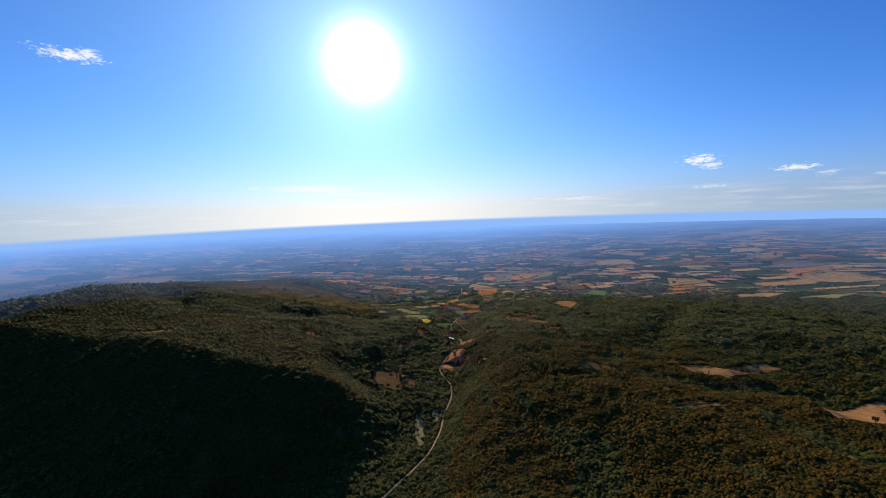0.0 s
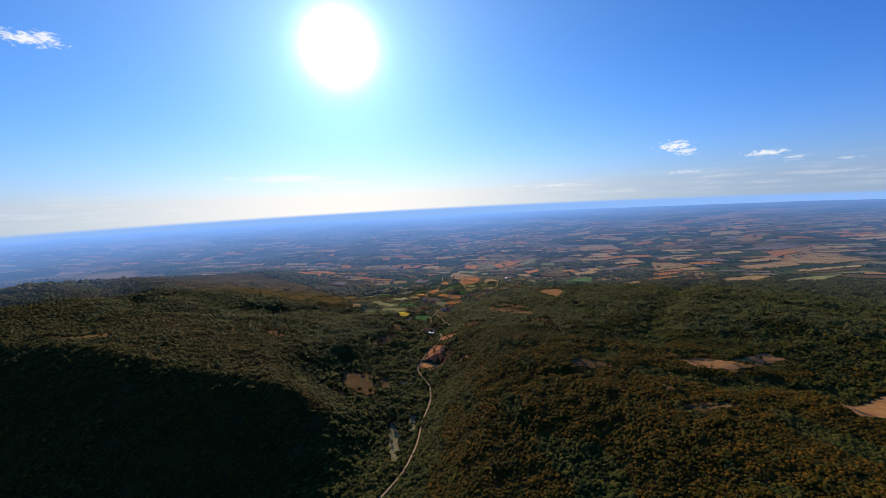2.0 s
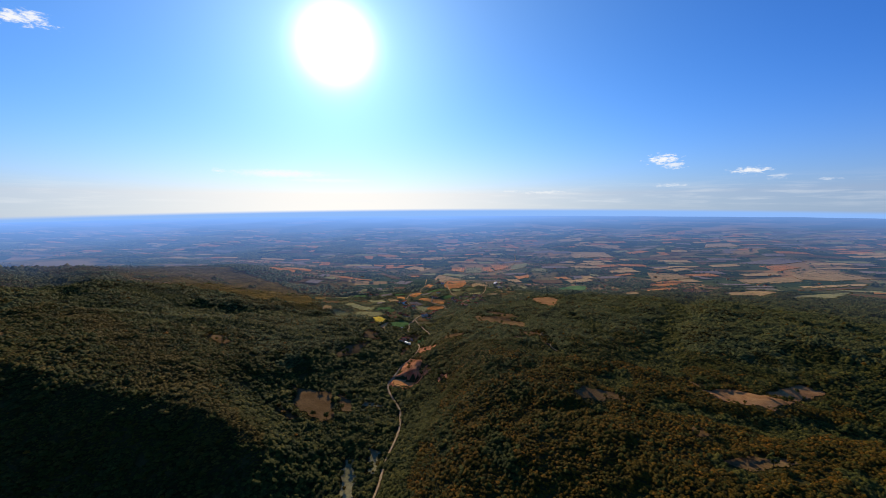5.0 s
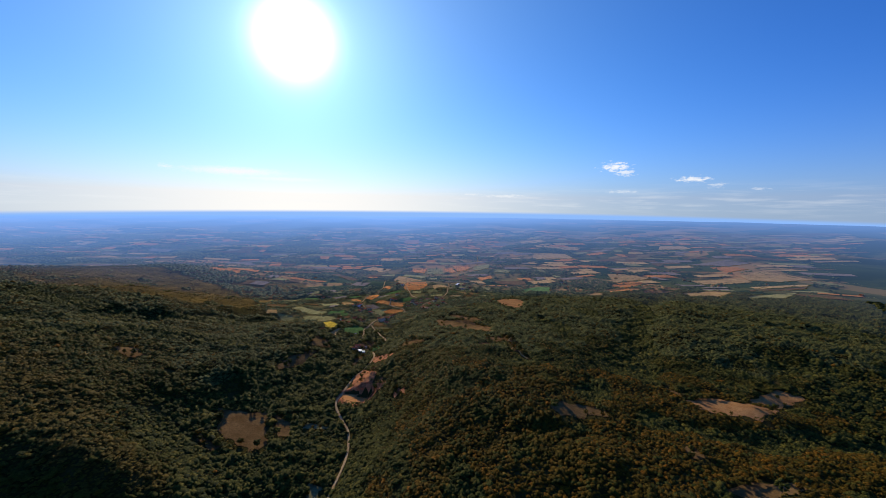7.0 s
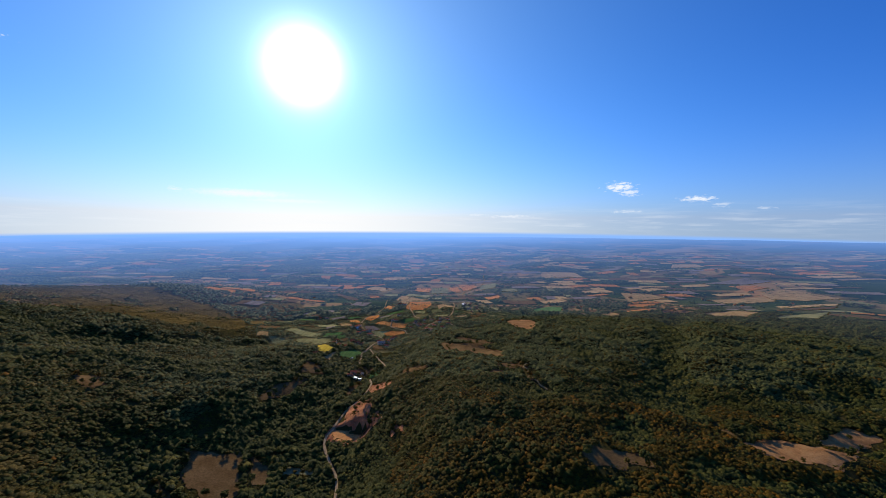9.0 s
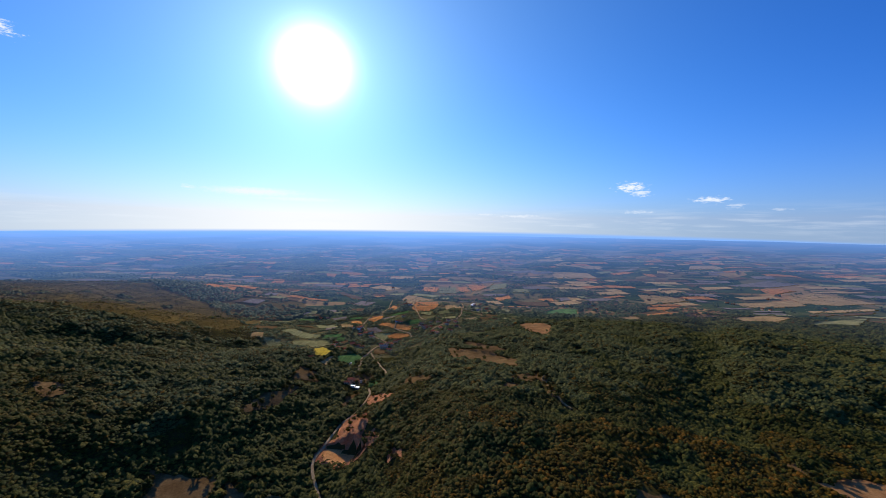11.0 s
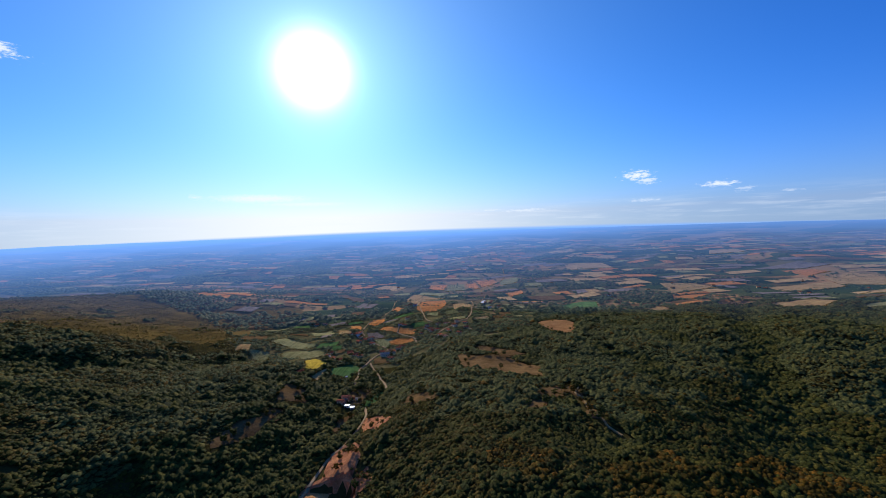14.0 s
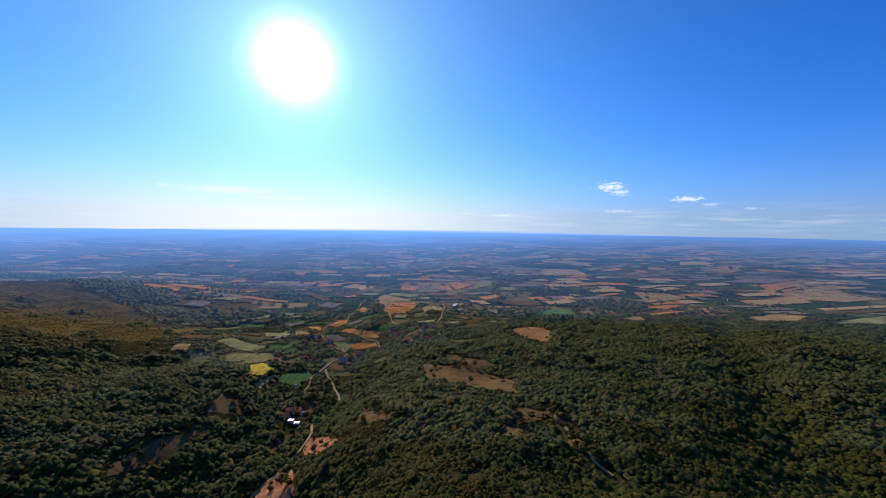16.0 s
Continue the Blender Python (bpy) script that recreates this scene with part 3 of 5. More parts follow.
OPEN = []
DRY = "dry brown grass clearing between the woods"
PATCHES = (
    ("meadow", M_MEADOW, DRY, [(-20, 939), (2, 925), (43, 914), (71, 870), (68, 819), (38, 838), (-12, 870)]),
    ("meadow", M_MEADOW, DRY, [(2, 974), (24, 963), (56, 934), (63, 916), (37, 914), (9, 953)]),
    ("meadow", M_BARE, "stony bare clearing among the trees", [(109, 1096), (142, 1123), (171, 1086), (149, 1020), (119, 1051)]),
    ("meadow", M_MEADOW, DRY, [(51, 779), (63, 791), (79, 795), (91, 787), (80, 776), (62, 766), (51, 769)]),
    ("meadow", M_MEADOW, DRY, [(40, 753), (59, 759), (56, 743), (39, 737)]),
    ("meadow", M_MEADOW, "worn brown strip along the woodland track", [(82, 788), (90, 781), (90, 753), (93, 724), (85, 721), (85, 753), (83, 772)]),
    ("meadow", M_MEADOW, DRY, [(-220, 859), (-229, 902), (-200, 896), (-190, 870)]),
    ("meadow", M_MEADOW, DRY, [(-239, 776), (-228, 812), (-207, 828), (-206, 799), (-232, 766)]),
    ("meadow", M_MEADOW, DRY, [(-217, 822), (-219, 839), (-201, 848), (-204, 822)]),
    ("meadow", M_MEADOW, DRY, [(-69, 827), (-63, 832), (-48, 813), (-32, 783), (-38, 779), (-59, 794)]),
    ("meadow", M_CUT, "reddish bare slope beside the gravel road", [(-113, 830), (-96, 820), (-73, 786), (-86, 781), (-107, 796)]),
    ("meadow", M_MEADOW, DRY, [(-145, 821), (-142, 840), (-130, 848), (-131, 817)]),
    ("meadow", M_MEADOW, "brown grazed meadow in the valley", [(-262, 674), (-253, 676), (-211, 684), (-196, 652), (-184, 621), (-202, 613), (-240, 635), (-257, 662)]),
    ("meadow", M_MEADOW, DRY, [(-204, 683), (-177, 667), (-170, 646), (-181, 641), (-193, 661)]),
    ("meadow", M_POND, "narrow grass strip by the stream", [(-165, 672), (-136, 674), (-135, 664), (-160, 662)]),
    ("meadow", M_MEADOW, DRY, [(-264, 630), (-255, 628), (-228, 613), (-230, 607), (-254, 620)]),
    ("meadow", M_MEADOW, DRY, [(-424, 728), (-405, 734), (-376, 716), (-374, 699), (-404, 706)]),
    ("meadow", M_POND, "mown strip of grass on the valley floor", [(-153, 563), (-141, 566), (-119, 497), (-128, 491), (-141, 522)]),
    ("meadow", M_POND, "mown strip of grass beside the road", [(-130, 584), (-115, 585), (-110, 548), (-122, 552)]),
    ("meadow", M_BARE, "pale bare clearing on the wooded slope", [(244, 634), (290, 649), (323, 635), (361, 639), (303, 611), (255, 611)]),
    ("meadow", M_BARE, "pale bare clearing on the wooded slope", [(313, 646), (390, 692), (410, 675), (352, 648)]),
    ("meadow", M_MEADOW, DRY, [(91, 582), (103, 595), (145, 592), (140, 577), (98, 571)]),
    ("meadow", M_MEADOW, DRY, [(187, 546), (200, 529), (184, 524)]),
    ("meadow", M_MEADOW, DRY, [(187, 496), (241, 507), (251, 499), (201, 482)]),
    ("meadow", M_MEADOW, DRY, [(241, 659), (263, 666), (248, 646)]),
    ("meadow", M_BARE, "pale bare clearing on the wooded slope", [(358, 541), (487, 600), (436, 520), (361, 501)]),
    ("meadow", M_MEADOW, DRY, [(-699, 606), (-637, 636), (-595, 592), (-650, 584)]),
    ("meadow", M_CUT, "small patch of bare reddish soil in the woods", [(-65, 691), (-48, 674), (-50, 664), (-61, 676)]),
    ("meadow", M_GRASS, "small green paddock by the farmyard", [(-128, 868), (-121, 880), (-110, 898), (-103, 886), (-111, 863), (-119, 860)]),
    ("meadow", M_MEADOW, "trodden farmyard grass", [(-145, 892), (-148, 905), (-133, 915), (-121, 902), (-127, 891), (-130, 873), (-138, 869)]),
    ("field", M_YELLOW, "bright yellow ripe field at the village edge", [(-240, 986), (-230, 1002), (-205, 986), (-211, 955), (-225, 956)]),
    ("field", M_GRASS, "dark green crop field at the village edge", [(-195, 967), (-173, 995), (-155, 977), (-163, 945), (-188, 949)]),
    ("field", M_MEADOW, "brown stubble field by the road fork", [(-148, 1018), (-135, 1021), (-117, 998), (-141, 994)]),
    ("field", M_TAN, "narrow tan stubble strip", [(-212, 935), (-199, 967), (-194, 957), (-198, 927)]),
    ("field", M_OLIVE, "faded green hay field", [(-339, 1082), (-324, 1107), (-260, 1084), (-256, 1062), (-281, 1053)]),
    ("field", M_OLIVE, "faded green hay field", [(-293, 1030), (-237, 1055), (-222, 1019), (-240, 998), (-279, 1002)]),
    ("field", M_OLIVE, "faded green hay field", [(-349, 1037), (-316, 1034), (-300, 1000), (-328, 1007)]),
    ("field", M_ORANGE, "bright orange ploughed field", [(-112, 1267), (-116, 1467), (-62, 1478), (-46, 1310), (-62, 1247), (-93, 1237)]),
    ("field", M_TAN, "pale pinkish stubble field", [(-172, 1500), (-172, 1678), (-66, 1534), (-118, 1476), (-116, 1311)]),
    ("field", M_ORANGE, "orange ploughed field", [(-173, 1304), (-167, 1340), (-139, 1294), (-148, 1261)]),
    ("field", M_ORANGE, "orange ploughed field", [(-196, 1190), (-193, 1229), (-169, 1229), (-167, 1194), (-182, 1179)]),
    ("field", M_ORANGE, "orange ploughed field", [(-165, 1150), (-160, 1165), (-129, 1140), (-131, 1127)]),
    ("field", M_ORANGE, "bright orange ploughed field", [(-127, 1124), (-125, 1140), (-92, 1120), (-98, 1103)]),
    ("field", M_ORANGE, "bright orange ploughed field", [(-139, 1090), (-125, 1101), (-96, 1089), (-93, 1074), (-112, 1072), (-130, 1080)]),
    ("field", M_OLIVE, "faded green hay field", [(-165, 1101), (-127, 1107), (-134, 1091), (-135, 1066), (-156, 1083)]),
    ("field", M_PURPLE, "dark tilled field", [(-186, 1130), (-167, 1138), (-148, 1112), (-170, 1104)]),
    ("field", M_ORANGE, "orange ploughed field", [(-230, 1169), (-229, 1186), (-207, 1179), (-200, 1150)]),
    ("field", M_TAN, "ochre stubble field", [(-251, 1172), (-225, 1152), (-210, 1128), (-233, 1125)]),
    ("field", M_GRASS, "green crop field", [(-109, 1145), (-84, 1150), (-73, 1130), (-98, 1127)]),
    ("field", M_ORANGE, "orange ploughed field", [(36, 1977), (101, 1998), (114, 1922), (48, 1831)]),
    ("field", M_OLIVE, "faded green hay field", [(-71, 1903), (-12, 1915), (-6, 1764), (-71, 1738)]),
    ("field", M_ORANGE, "orange ploughed field", [(-5, 1916), (31, 1937), (43, 1803), (11, 1780)]),
    ("field", M_ORANGE, "orange ploughed field", [(-139, 1889), (-76, 1902), (-80, 1777), (-135, 1803)]),
    ("field", M_ORANGE, "orange ploughed field", [(-78, 2133), (-40, 2105), (-57, 2012), (-97, 2015)]),
    ("field", M_TAN, "wide pinkish stubble field", [(478, 2389), (664, 2407), (668, 2250), (452, 2215)]),
    ("field", M_OLIVE, "yellowing hay field", [(211, 1880), (265, 1877), (258, 1796), (200, 1810)]),
    ("field", M_ORANGE, "orange ploughed field", [(118, 1667), (174, 1743), (180, 1674), (124, 1589)]),
    ("field", M_MEADOW, "brown stubble field", [(39, 1150), (66, 1246), (88, 1241), (57, 1142)]),
    ("field", M_GRASS, "green hay field edged by trees", [(234, 1462), (338, 1496), (310, 1394), (217, 1311)]),
    ("field", M_PURPLE, "dark tilled field", [(-288, 1401), (-273, 1450), (-223, 1399), (-236, 1362)]),
    ("field", M_MEADOW, "brown stubble field", [(-430, 1677), (-406, 1719), (-291, 1564), (-298, 1515)]),
    ("field", M_TAN, "pale stubble field", [(-344, 1854), (-311, 1929), (-220, 1854), (-249, 1778)]),
    ("field", M_OLIVE, "faded green hay field", [(-151, 1725), (-69, 1707), (-71, 1614), (-158, 1660)]),
    ("field", M_TAN, "tan stubble field", [(-35, 1292), (2, 1420), (7, 1250), (-32, 1229)]),
    ("field", M_OLIVE, "faded green hay field", [(46, 1453), (63, 1469), (45, 1310), (33, 1301)]),
    ("field", M_OLIVE, "faded green hay field", [(128, 1979), (204, 2037), (188, 1913), (119, 1861)]),
    ("field", M_ORANGE, "orange ploughed field", [(-268, 2925), (-178, 2997), (-174, 2843), (-268, 2796)]),
    ("field", M_ORANGE, "ochre ploughed field at the wood's edge", [(570, 1574), (679, 1572), (586, 1496), (542, 1502)]),
    ("field", M_ORANGE, "ochre ploughed field at the wood's edge", [(609, 1439), (658, 1457), (632, 1427), (591, 1401)]),
    ("field", M_TAN, "wide tan stubble field", [(691, 1375), (800, 1435), (888, 1416), (760, 1322), (691, 1347)]),
    ("field", M_TAN, "wide tan stubble field", [(920, 1701), (1138, 1739), (1119, 1658), (897, 1603)]),
    ("field", M_ORANGE, "orange ploughed field", [(1175, 1975), (1295, 1978), (1303, 1921), (1162, 1845)]),
    ("field", M_TAN, "wide tan stubble field", [(1178, 1803), (1342, 1883), (1378, 1695), (1206, 1645), (1126, 1690)]),
    ("field", M_PURPLE, "wide dull purple tilled field", [(1110, 2049), (1365, 2135), (1421, 2052), (1261, 1996)]),
    ("field", M_TAN, "pale stubble strip", [(1032, 1559), (1279, 1605), (1243, 1574), (1014, 1513)]),
    ("field", M_MEADOW, "brown stubble strip", [(970, 1481), (1226, 1559), (1175, 1515), (932, 1429)]),
    ("field", M_OLIVE, "faded green hay field", [(895, 1346), (1083, 1434), (925, 1296), (814, 1294)]),
    ("field", M_TAN, "tan stubble field", [(659, 1822), (755, 1790), (769, 1690), (593, 1613)]),
    ("field", M_TAN, "tan stubble field", [(1320, 2650), (1471, 2684), (1457, 2542), (1243, 2523)]),
)
for name, material, label, poly in PATCHES:
    OPEN.append(poly)
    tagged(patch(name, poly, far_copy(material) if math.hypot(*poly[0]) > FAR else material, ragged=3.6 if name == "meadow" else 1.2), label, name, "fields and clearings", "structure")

# open grassy ridges with low scrub: centre, half axes, turn
RIDGES = ((-760, 1190, 400, 140, -0.42), (-425, 935, 75, 18, 0.5))

def on_ridge(x, y):
    """Below 1 on the open ridges."""
    out = np.full(np.shape(x), 9.0)
    for rx_, ry_, ra_, rb_, rt_ in RIDGES:
        u, v = (x - rx_) * math.cos(rt_) + (y - ry_) * math.sin(rt_), (y - ry_) * math.cos(rt_) - (x - rx_) * math.sin(rt_)
        out = np.minimum(out, np.hypot(u / ra_, v / rb_))
    return out


# ---- roads ----
ROADS = (
    ("road", 2.5, [(-205, 200), (-175, 320), (-140, 405), (-122, 445), (-110, 475), (-104, 518), (-106, 564), (-103, 615), (-110, 658), (-123, 682), (-136, 705), (-141, 721), (-138, 739), (-134, 761), (-130, 779), (-120, 789), (-114, 811), (-113, 838), (-120, 859)], "pale gravel road winding along the valley"),
    ("road", 2.5, [(-147, 922), (-152, 935), (-152, 953), (-156, 972), (-152, 991), (-148, 1016), (-144, 1030), (-132, 1054), (-138, 1065), (-158, 1083), (-167, 1095), (-180, 1109), (-192, 1130), (-196, 1145), (-198, 1184), (-195, 1204), (-174, 1239), (-180, 1270), (-174, 1326), (-196, 1524)], "pale village road"),
    ("road", 2.2, [(-147, 998), (-137, 974), (-128, 959), (-118, 936), (-108, 915), (-100, 886)], "pale dirt track"),
    ("road", 2.1, [(-129, 1147), (-129, 1132), (-128, 1124), (-110, 1104), (-93, 1085), (-87, 1061)], "narrow dirt track between fields"),
    ("road", 2.1, [(-117, 1346), (-84, 1180), (-67, 1139)], "narrow dirt track between fields"),
    ("road", 2.2, [(-54, 1074), (-42, 1094), (-32, 1110), (-16, 1128), (-1, 1151), (10, 1310), (12, 1393), (9, 1450), (31, 1434), (49, 1598), (44, 1717), (56, 1798), (80, 1850), (129, 1959), (157, 2096), (170, 2330)], "pale country road across the plain"),
    ("road", 2.2, [(-34, 1108), (-12, 1097), (2, 1077)], "narrow lane between the houses"),
    ("road", 1.6, [(91, 787), (85, 774), (89, 761), (86, 744), (91, 723), (91, 715), (97, 705)], "bare track through the woods"),
)


def smooth_line(pts, step=6.0):
    out = []
    for i in range(len(pts) - 1):
        p0, p1, p2, p3 = (Vector(pts[max(0, min(len(pts) - 1, i + j))]) for j in (-1, 0, 1, 2))
        k = max(2, int((p2 - p1).length / step))
        for j in range(k):
            t = j / k
            out.append(0.5 * (2 * p1 + (p2 - p0) * t + (2 * p0 - 5 * p1 + 4 * p2 - p3) * t * t + (3 * p1 - p0 - 3 * p2 + p3) * t ** 3))
    return out + [Vector(pts[-1])]


def road(name, width, pts):
    line = smooth_line(pts)
    rs = random.Random(len(pts))
    verts, faces = [], []
    for i, p in enumerate(line):
        d = (line[min(i + 1, len(line) - 1)] - line[max(i - 1, 0)]).normalized()
        side = Vector((-d.y, d.x))
        w = width * rs.uniform(0.85, 1.15)
        for s in (-0.6, -0.5, -0.17, 0.17, 0.5, 0.6):
            q = p + side * s * w
            verts.append((q.x, q.y, z_at(q.x, q.y) + (0.1 if abs(s) == 0.6 else 0.95 if abs(s) == 0.5 else 1.0)))
    for i in range(len(line) - 1):
        for j in range(5):
            a = i * 6 + j
            faces.append((a, a + 1, a + 7, a + 6))
    return new(name, mesh_of(name, verts, np.array(faces)[:, ::-1], M_TRACK if width < 2 else M_ROAD, False)), line


ROAD_LINES = []
for name, width, pts, label in ROADS:
    ob, line = road(name, width, pts)
    tagged(ob, label, "road", kind="structure")
    ROAD_LINES.append((width, [(p.x, p.y) for p in line[::2]] + [tuple(line[-1])]))

# ---- the quarry cut into the hill foot ----
def part(name, bm, material, parent, label=""):
    me = bpy.data.meshes.new(name)
    bm.to_mesh(me)
    bm.free()
    me.materials.append(material)
    ob = new(name, me)
    ob.parent = parent
    if label:
        ob["label"] = label
    return ob


def quarry():
    thing = new("quarry")
    rs = random.Random(5)
    qx, qy, turn = QUARRY[:3]
    ring, n = [], 46
    bm = bmesh.new()
    for i in range(n + 1):
        a = radians(-35 + 200 * i / n)
        row = []
        for lvl in range(7):
            w = 0.93 + 0.034 * lvl + rs.uniform(-0.016, 0.016) + (0.02 * math.sin(i * 0.9) if 0 < lvl < 6 else 0)
            lx, ly = QUARRY[3] * w * math.cos(a), QUARRY[4] * w * math.sin(a)
            x, y = qx + lx * math.cos(turn) - ly * math.sin(turn), qy + lx * math.sin(turn) + ly * math.cos(turn)
            lo, hi = QUARRY[5] - 0.5, z_at(qx + (x - qx) * 1.19 / w, qy + (y - qy) * 1.19 / w) + 0.8
            step = (0, 0.10, 0.34, 0.40, 0.74, 0.80, 1.0)[lvl]
            row.append(bm.verts.new((x, y, lo + max(hi - lo, 0.8) * step + rs.uniform(-0.35, 0.35))))
        ring.append(row)
    for p, q in zip(ring[:-1], ring[1:]):
        for lvl in range(6):
            bm.faces.new((p[lvl], p[lvl + 1], q[lvl + 1], q[lvl]))
    part("cut_face", bm, M_CUT, thing, "dark reddish stepped quarry wall")
    bm = bmesh.new()
    hub = bm.verts.new((qx, qy, QUARRY[5] + 0.5))
    rim_v = []
    for i in range(36):
        a = radians(i * 10)
        lx, ly = QUARRY[3] * 0.98 * math.cos(a) * rs.uniform(0.86, 1.06), QUARRY[4] * 0.98 * math.sin(a) * rs.uniform(0.84, 1.08)
        rim_v.append(bm.verts.new((qx + lx * math.cos(turn) - ly * math.sin(turn), qy + lx * math.sin(turn) + ly * math.cos(turn), QUARRY[5] + rs.uniform(0.3, 0.7))))
    for i in range(36):
        bm.faces.new((hub, rim_v[i], rim_v[(i + 1) % 36]))
    part("quarry_floor", bm, M_QUARRY, thing, "flat orange earth floor")
    for k in range(2):
        bm = bmesh.new()
        bmesh.ops.create_icosphere(bm, subdivisions=2, radius=1.0)
        px, py = qx + rs.uniform(-9, 9), qy + rs.uniform(-2, 4)
        h = rs.uniform(0.8, 1.5)
        for v in bm.verts:
            f = 1 + 0.25 * noise.noise(v.co * 2 + Vector((k, 0, 0)))
            v.co = Vector((px + v.co.x * h * 1.9 * f, py + v.co.y * h * 1.6 * f, QUARRY[5] + 0.3 + max(v.co.z, -0.1) * h * f))
        part("spoil_heap", bm, M_QUARRY, thing, "heap of loose orange earth")
    return tagged(thing, "small orange earth quarry cut into the hill beside the road", "quarry")


quarry()
tagged(patch("meadow", [(QUARRY[0] + 1.42 * (QUARRY[3] * math.cos(a) * math.cos(QUARRY[2]) - QUARRY[4] * math.sin(a) * math.sin(QUARRY[2])), QUARRY[1] + 1.42 * (QUARRY[3] * math.cos(a) * math.sin(QUARRY[2]) + QUARRY[4] * math.sin(a) * math.cos(QUARRY[2]))) for a in (k * math.pi / 7 for k in range(14))], M_CUT, 0.3, 4.0, 2.5), "scraped reddish earth round the quarry", "meadow", "fields and clearings", "structure")
ERODED = [(-129, 746), (-131, 777), (-118, 788), (-99, 772), (-97, 750), (-96, 738), (-75, 718), (-78, 710), (-90, 714), (-95, 732), (-111, 741)]
tagged(patch("meadow", ERODED, M_CUT, 0.6, ragged=3.0), "reddish eroded slope with bare soil above the quarry", "meadow", "fields and clearings", "structure")
OPEN.append([(-141, 740), (-134, 777), (-118, 789), (-97, 772), (-94, 750), (-94, 741), (-76, 722), (-80, 714), (-91, 707), (-112, 716), (-141, 730)])


# ---- buildings ----
def box(bm, x0, x1, y0, y1, z0, z1):
    v = [bm.verts.new(p) for p in ((x0, y0, z0), (x1, y0, z0), (x1, y1, z0), (x0, y1, z0), (x0, y0, z1), (x1, y0, z1), (x1, y1, z1), (x0, y1, z1))]
    for f in ((3, 2, 1, 0), (4, 5, 6, 7), (0, 1, 5, 4), (1, 2, 6, 5), (2, 3, 7, 6), (3, 0, 4, 7)):
        bm.faces.new([v[i] for i in f])


def house(x, y, turn, w, d, h, roof_mat, wall_mat, label, pitch=0.34, chimney=True):
    """A gabled house: ridge along its width w, storeys by its height h."""
    thing = new("house")
    z = min(z_at(x + a, y + b) for a in (-w / 2, w / 2) for b in (-d / 2, d / 2))
    thing.matrix_world = pose(x, y, z, 0, 0, turn)
    rise = d / 2 * pitch
    bm = bmesh.new()
    lo = -1.0
    a = [bm.verts.new(p) for p in ((-w / 2, -d / 2, lo), (w / 2, -d / 2, lo), (w / 2, d / 2, lo), (-w / 2, d / 2, lo), (-w / 2, -d / 2, h), (w / 2, -d / 2, h), (w / 2, d / 2, h), (-w / 2, d / 2, h), (-w / 2, 0, h + rise), (w / 2, 0, h + rise))]
    for f in ((0, 1, 5, 4), (2, 3, 7, 6), (1, 2, 6, 9, 5), (3, 0, 4, 8, 7)):
        bm.faces.new([a[i] for i in f])
    part("wall", bm, wall_mat, thing)
    bm = bmesh.new()
    e, t = 0.5, 0.22
    for s in (-1, 1):
        ey = s * (d / 2 + e)
        ez = h - e * pitch
        lo4 = [(-w / 2 - e, ey, ez), (w / 2 + e, ey, ez), (w / 2 + e, 0, h + rise), (-w / 2 - e, 0, h + rise)]
        vs = [bm.verts.new(p) for p in lo4] + [bm.verts.new((p[0], p[1], p[2] + t)) for p in lo4]
        for f in ((3, 2, 1, 0), (4, 5, 6, 7), (0, 1, 5, 4), (1, 2, 6, 5), (2, 3, 7, 6), (3, 0, 4, 7)):
            bm.faces.new([vs[i] for i in f])
    bmesh.ops.recalc_face_normals(bm, faces=bm.faces[:])
    roof = part("roof", bm, roof_mat, thing)
    if chimney:
        bm = bmesh.new()
        box(bm, w * 0.2, w * 0.2 + 0.7, 0.4, 1.1, h + rise * 0.6, h + rise + 1.0)
        box(bm, w * 0.2 - 0.1, w * 0.2 + 0.8, 0.3, 1.2, h + rise + 1.0, h + rise + 1.15)
        part("chimney", bm, M_BRICK, roof)
    floors = 2 if h > 4.5 else 1
    for s in (-1, 1):
        for k in range(floors):
            for i in range(max(2, int(w // 3.2))):
                cx = -w / 2 + (i + 0.5) * w / max(2, int(w // 3.2))
                if s < 0 and k == 0 and i == 0:
                    bm = bmesh.new()
                    box(bm, cx - 0.5, cx + 0.5, s * d / 2 - 0.06, s * d / 2 + 0.06, 0, 2.1)
                    part("door", bm, M_WOOD, thing)
                    continue
                cz = 1.6 + 2.8 * k
                win = new("window")
                win.parent = thing
                bm = bmesh.new()
                box(bm, cx - 0.6, cx + 0.6, s * d / 2 - 0.05, s * d / 2 + 0.05, cz - 0.7, cz + 0.7)
                part("pane", bm, M_PANE, win)
                bm = bmesh.new()
                box(bm, cx - 0.75, cx + 0.75, s * d / 2 - 0.14, s * d / 2 + 0.14, cz - 0.84, cz - 0.72)
                part("sill", bm, M_WHITE, win)
    return tagged(thing, label, "house", "village houses")


RED, OLD = "cream rendered house with a red tiled gable roof", "low farm building with weathered tile roof"
# the farm beside the road
house(-149, 886, 10, 10, 7, 3.4, M_TILE, M_CREAM, "cream farmhouse with a large red tiled roof", 0.28)
house(-142, 883, 20, 7, 5, 2.6, M_TILE, M_CREAM, "cream barn with a red tiled roof", 0.26, False)
house(-153, 878, 8, 8, 4.5, 2.5, M_TILE, M_CREAM, OLD, 0.26, False)
house(-134, 882, 15, 5, 4, 2.6, M_SHEET, M_WHITE, "small white outbuilding in the farmyard", 0.3, False)
house(-142, 867, -8, 4.5, 3.2, 2.4, M_GLINT, M_WHITE, "long shed with a glaring white sheet roof", 0.04, False)
house(-135, 863, 5, 4, 3, 2.4, M_GLINT, M_WHITE, "small shed with a glaring white sheet roof", 0.04, False)
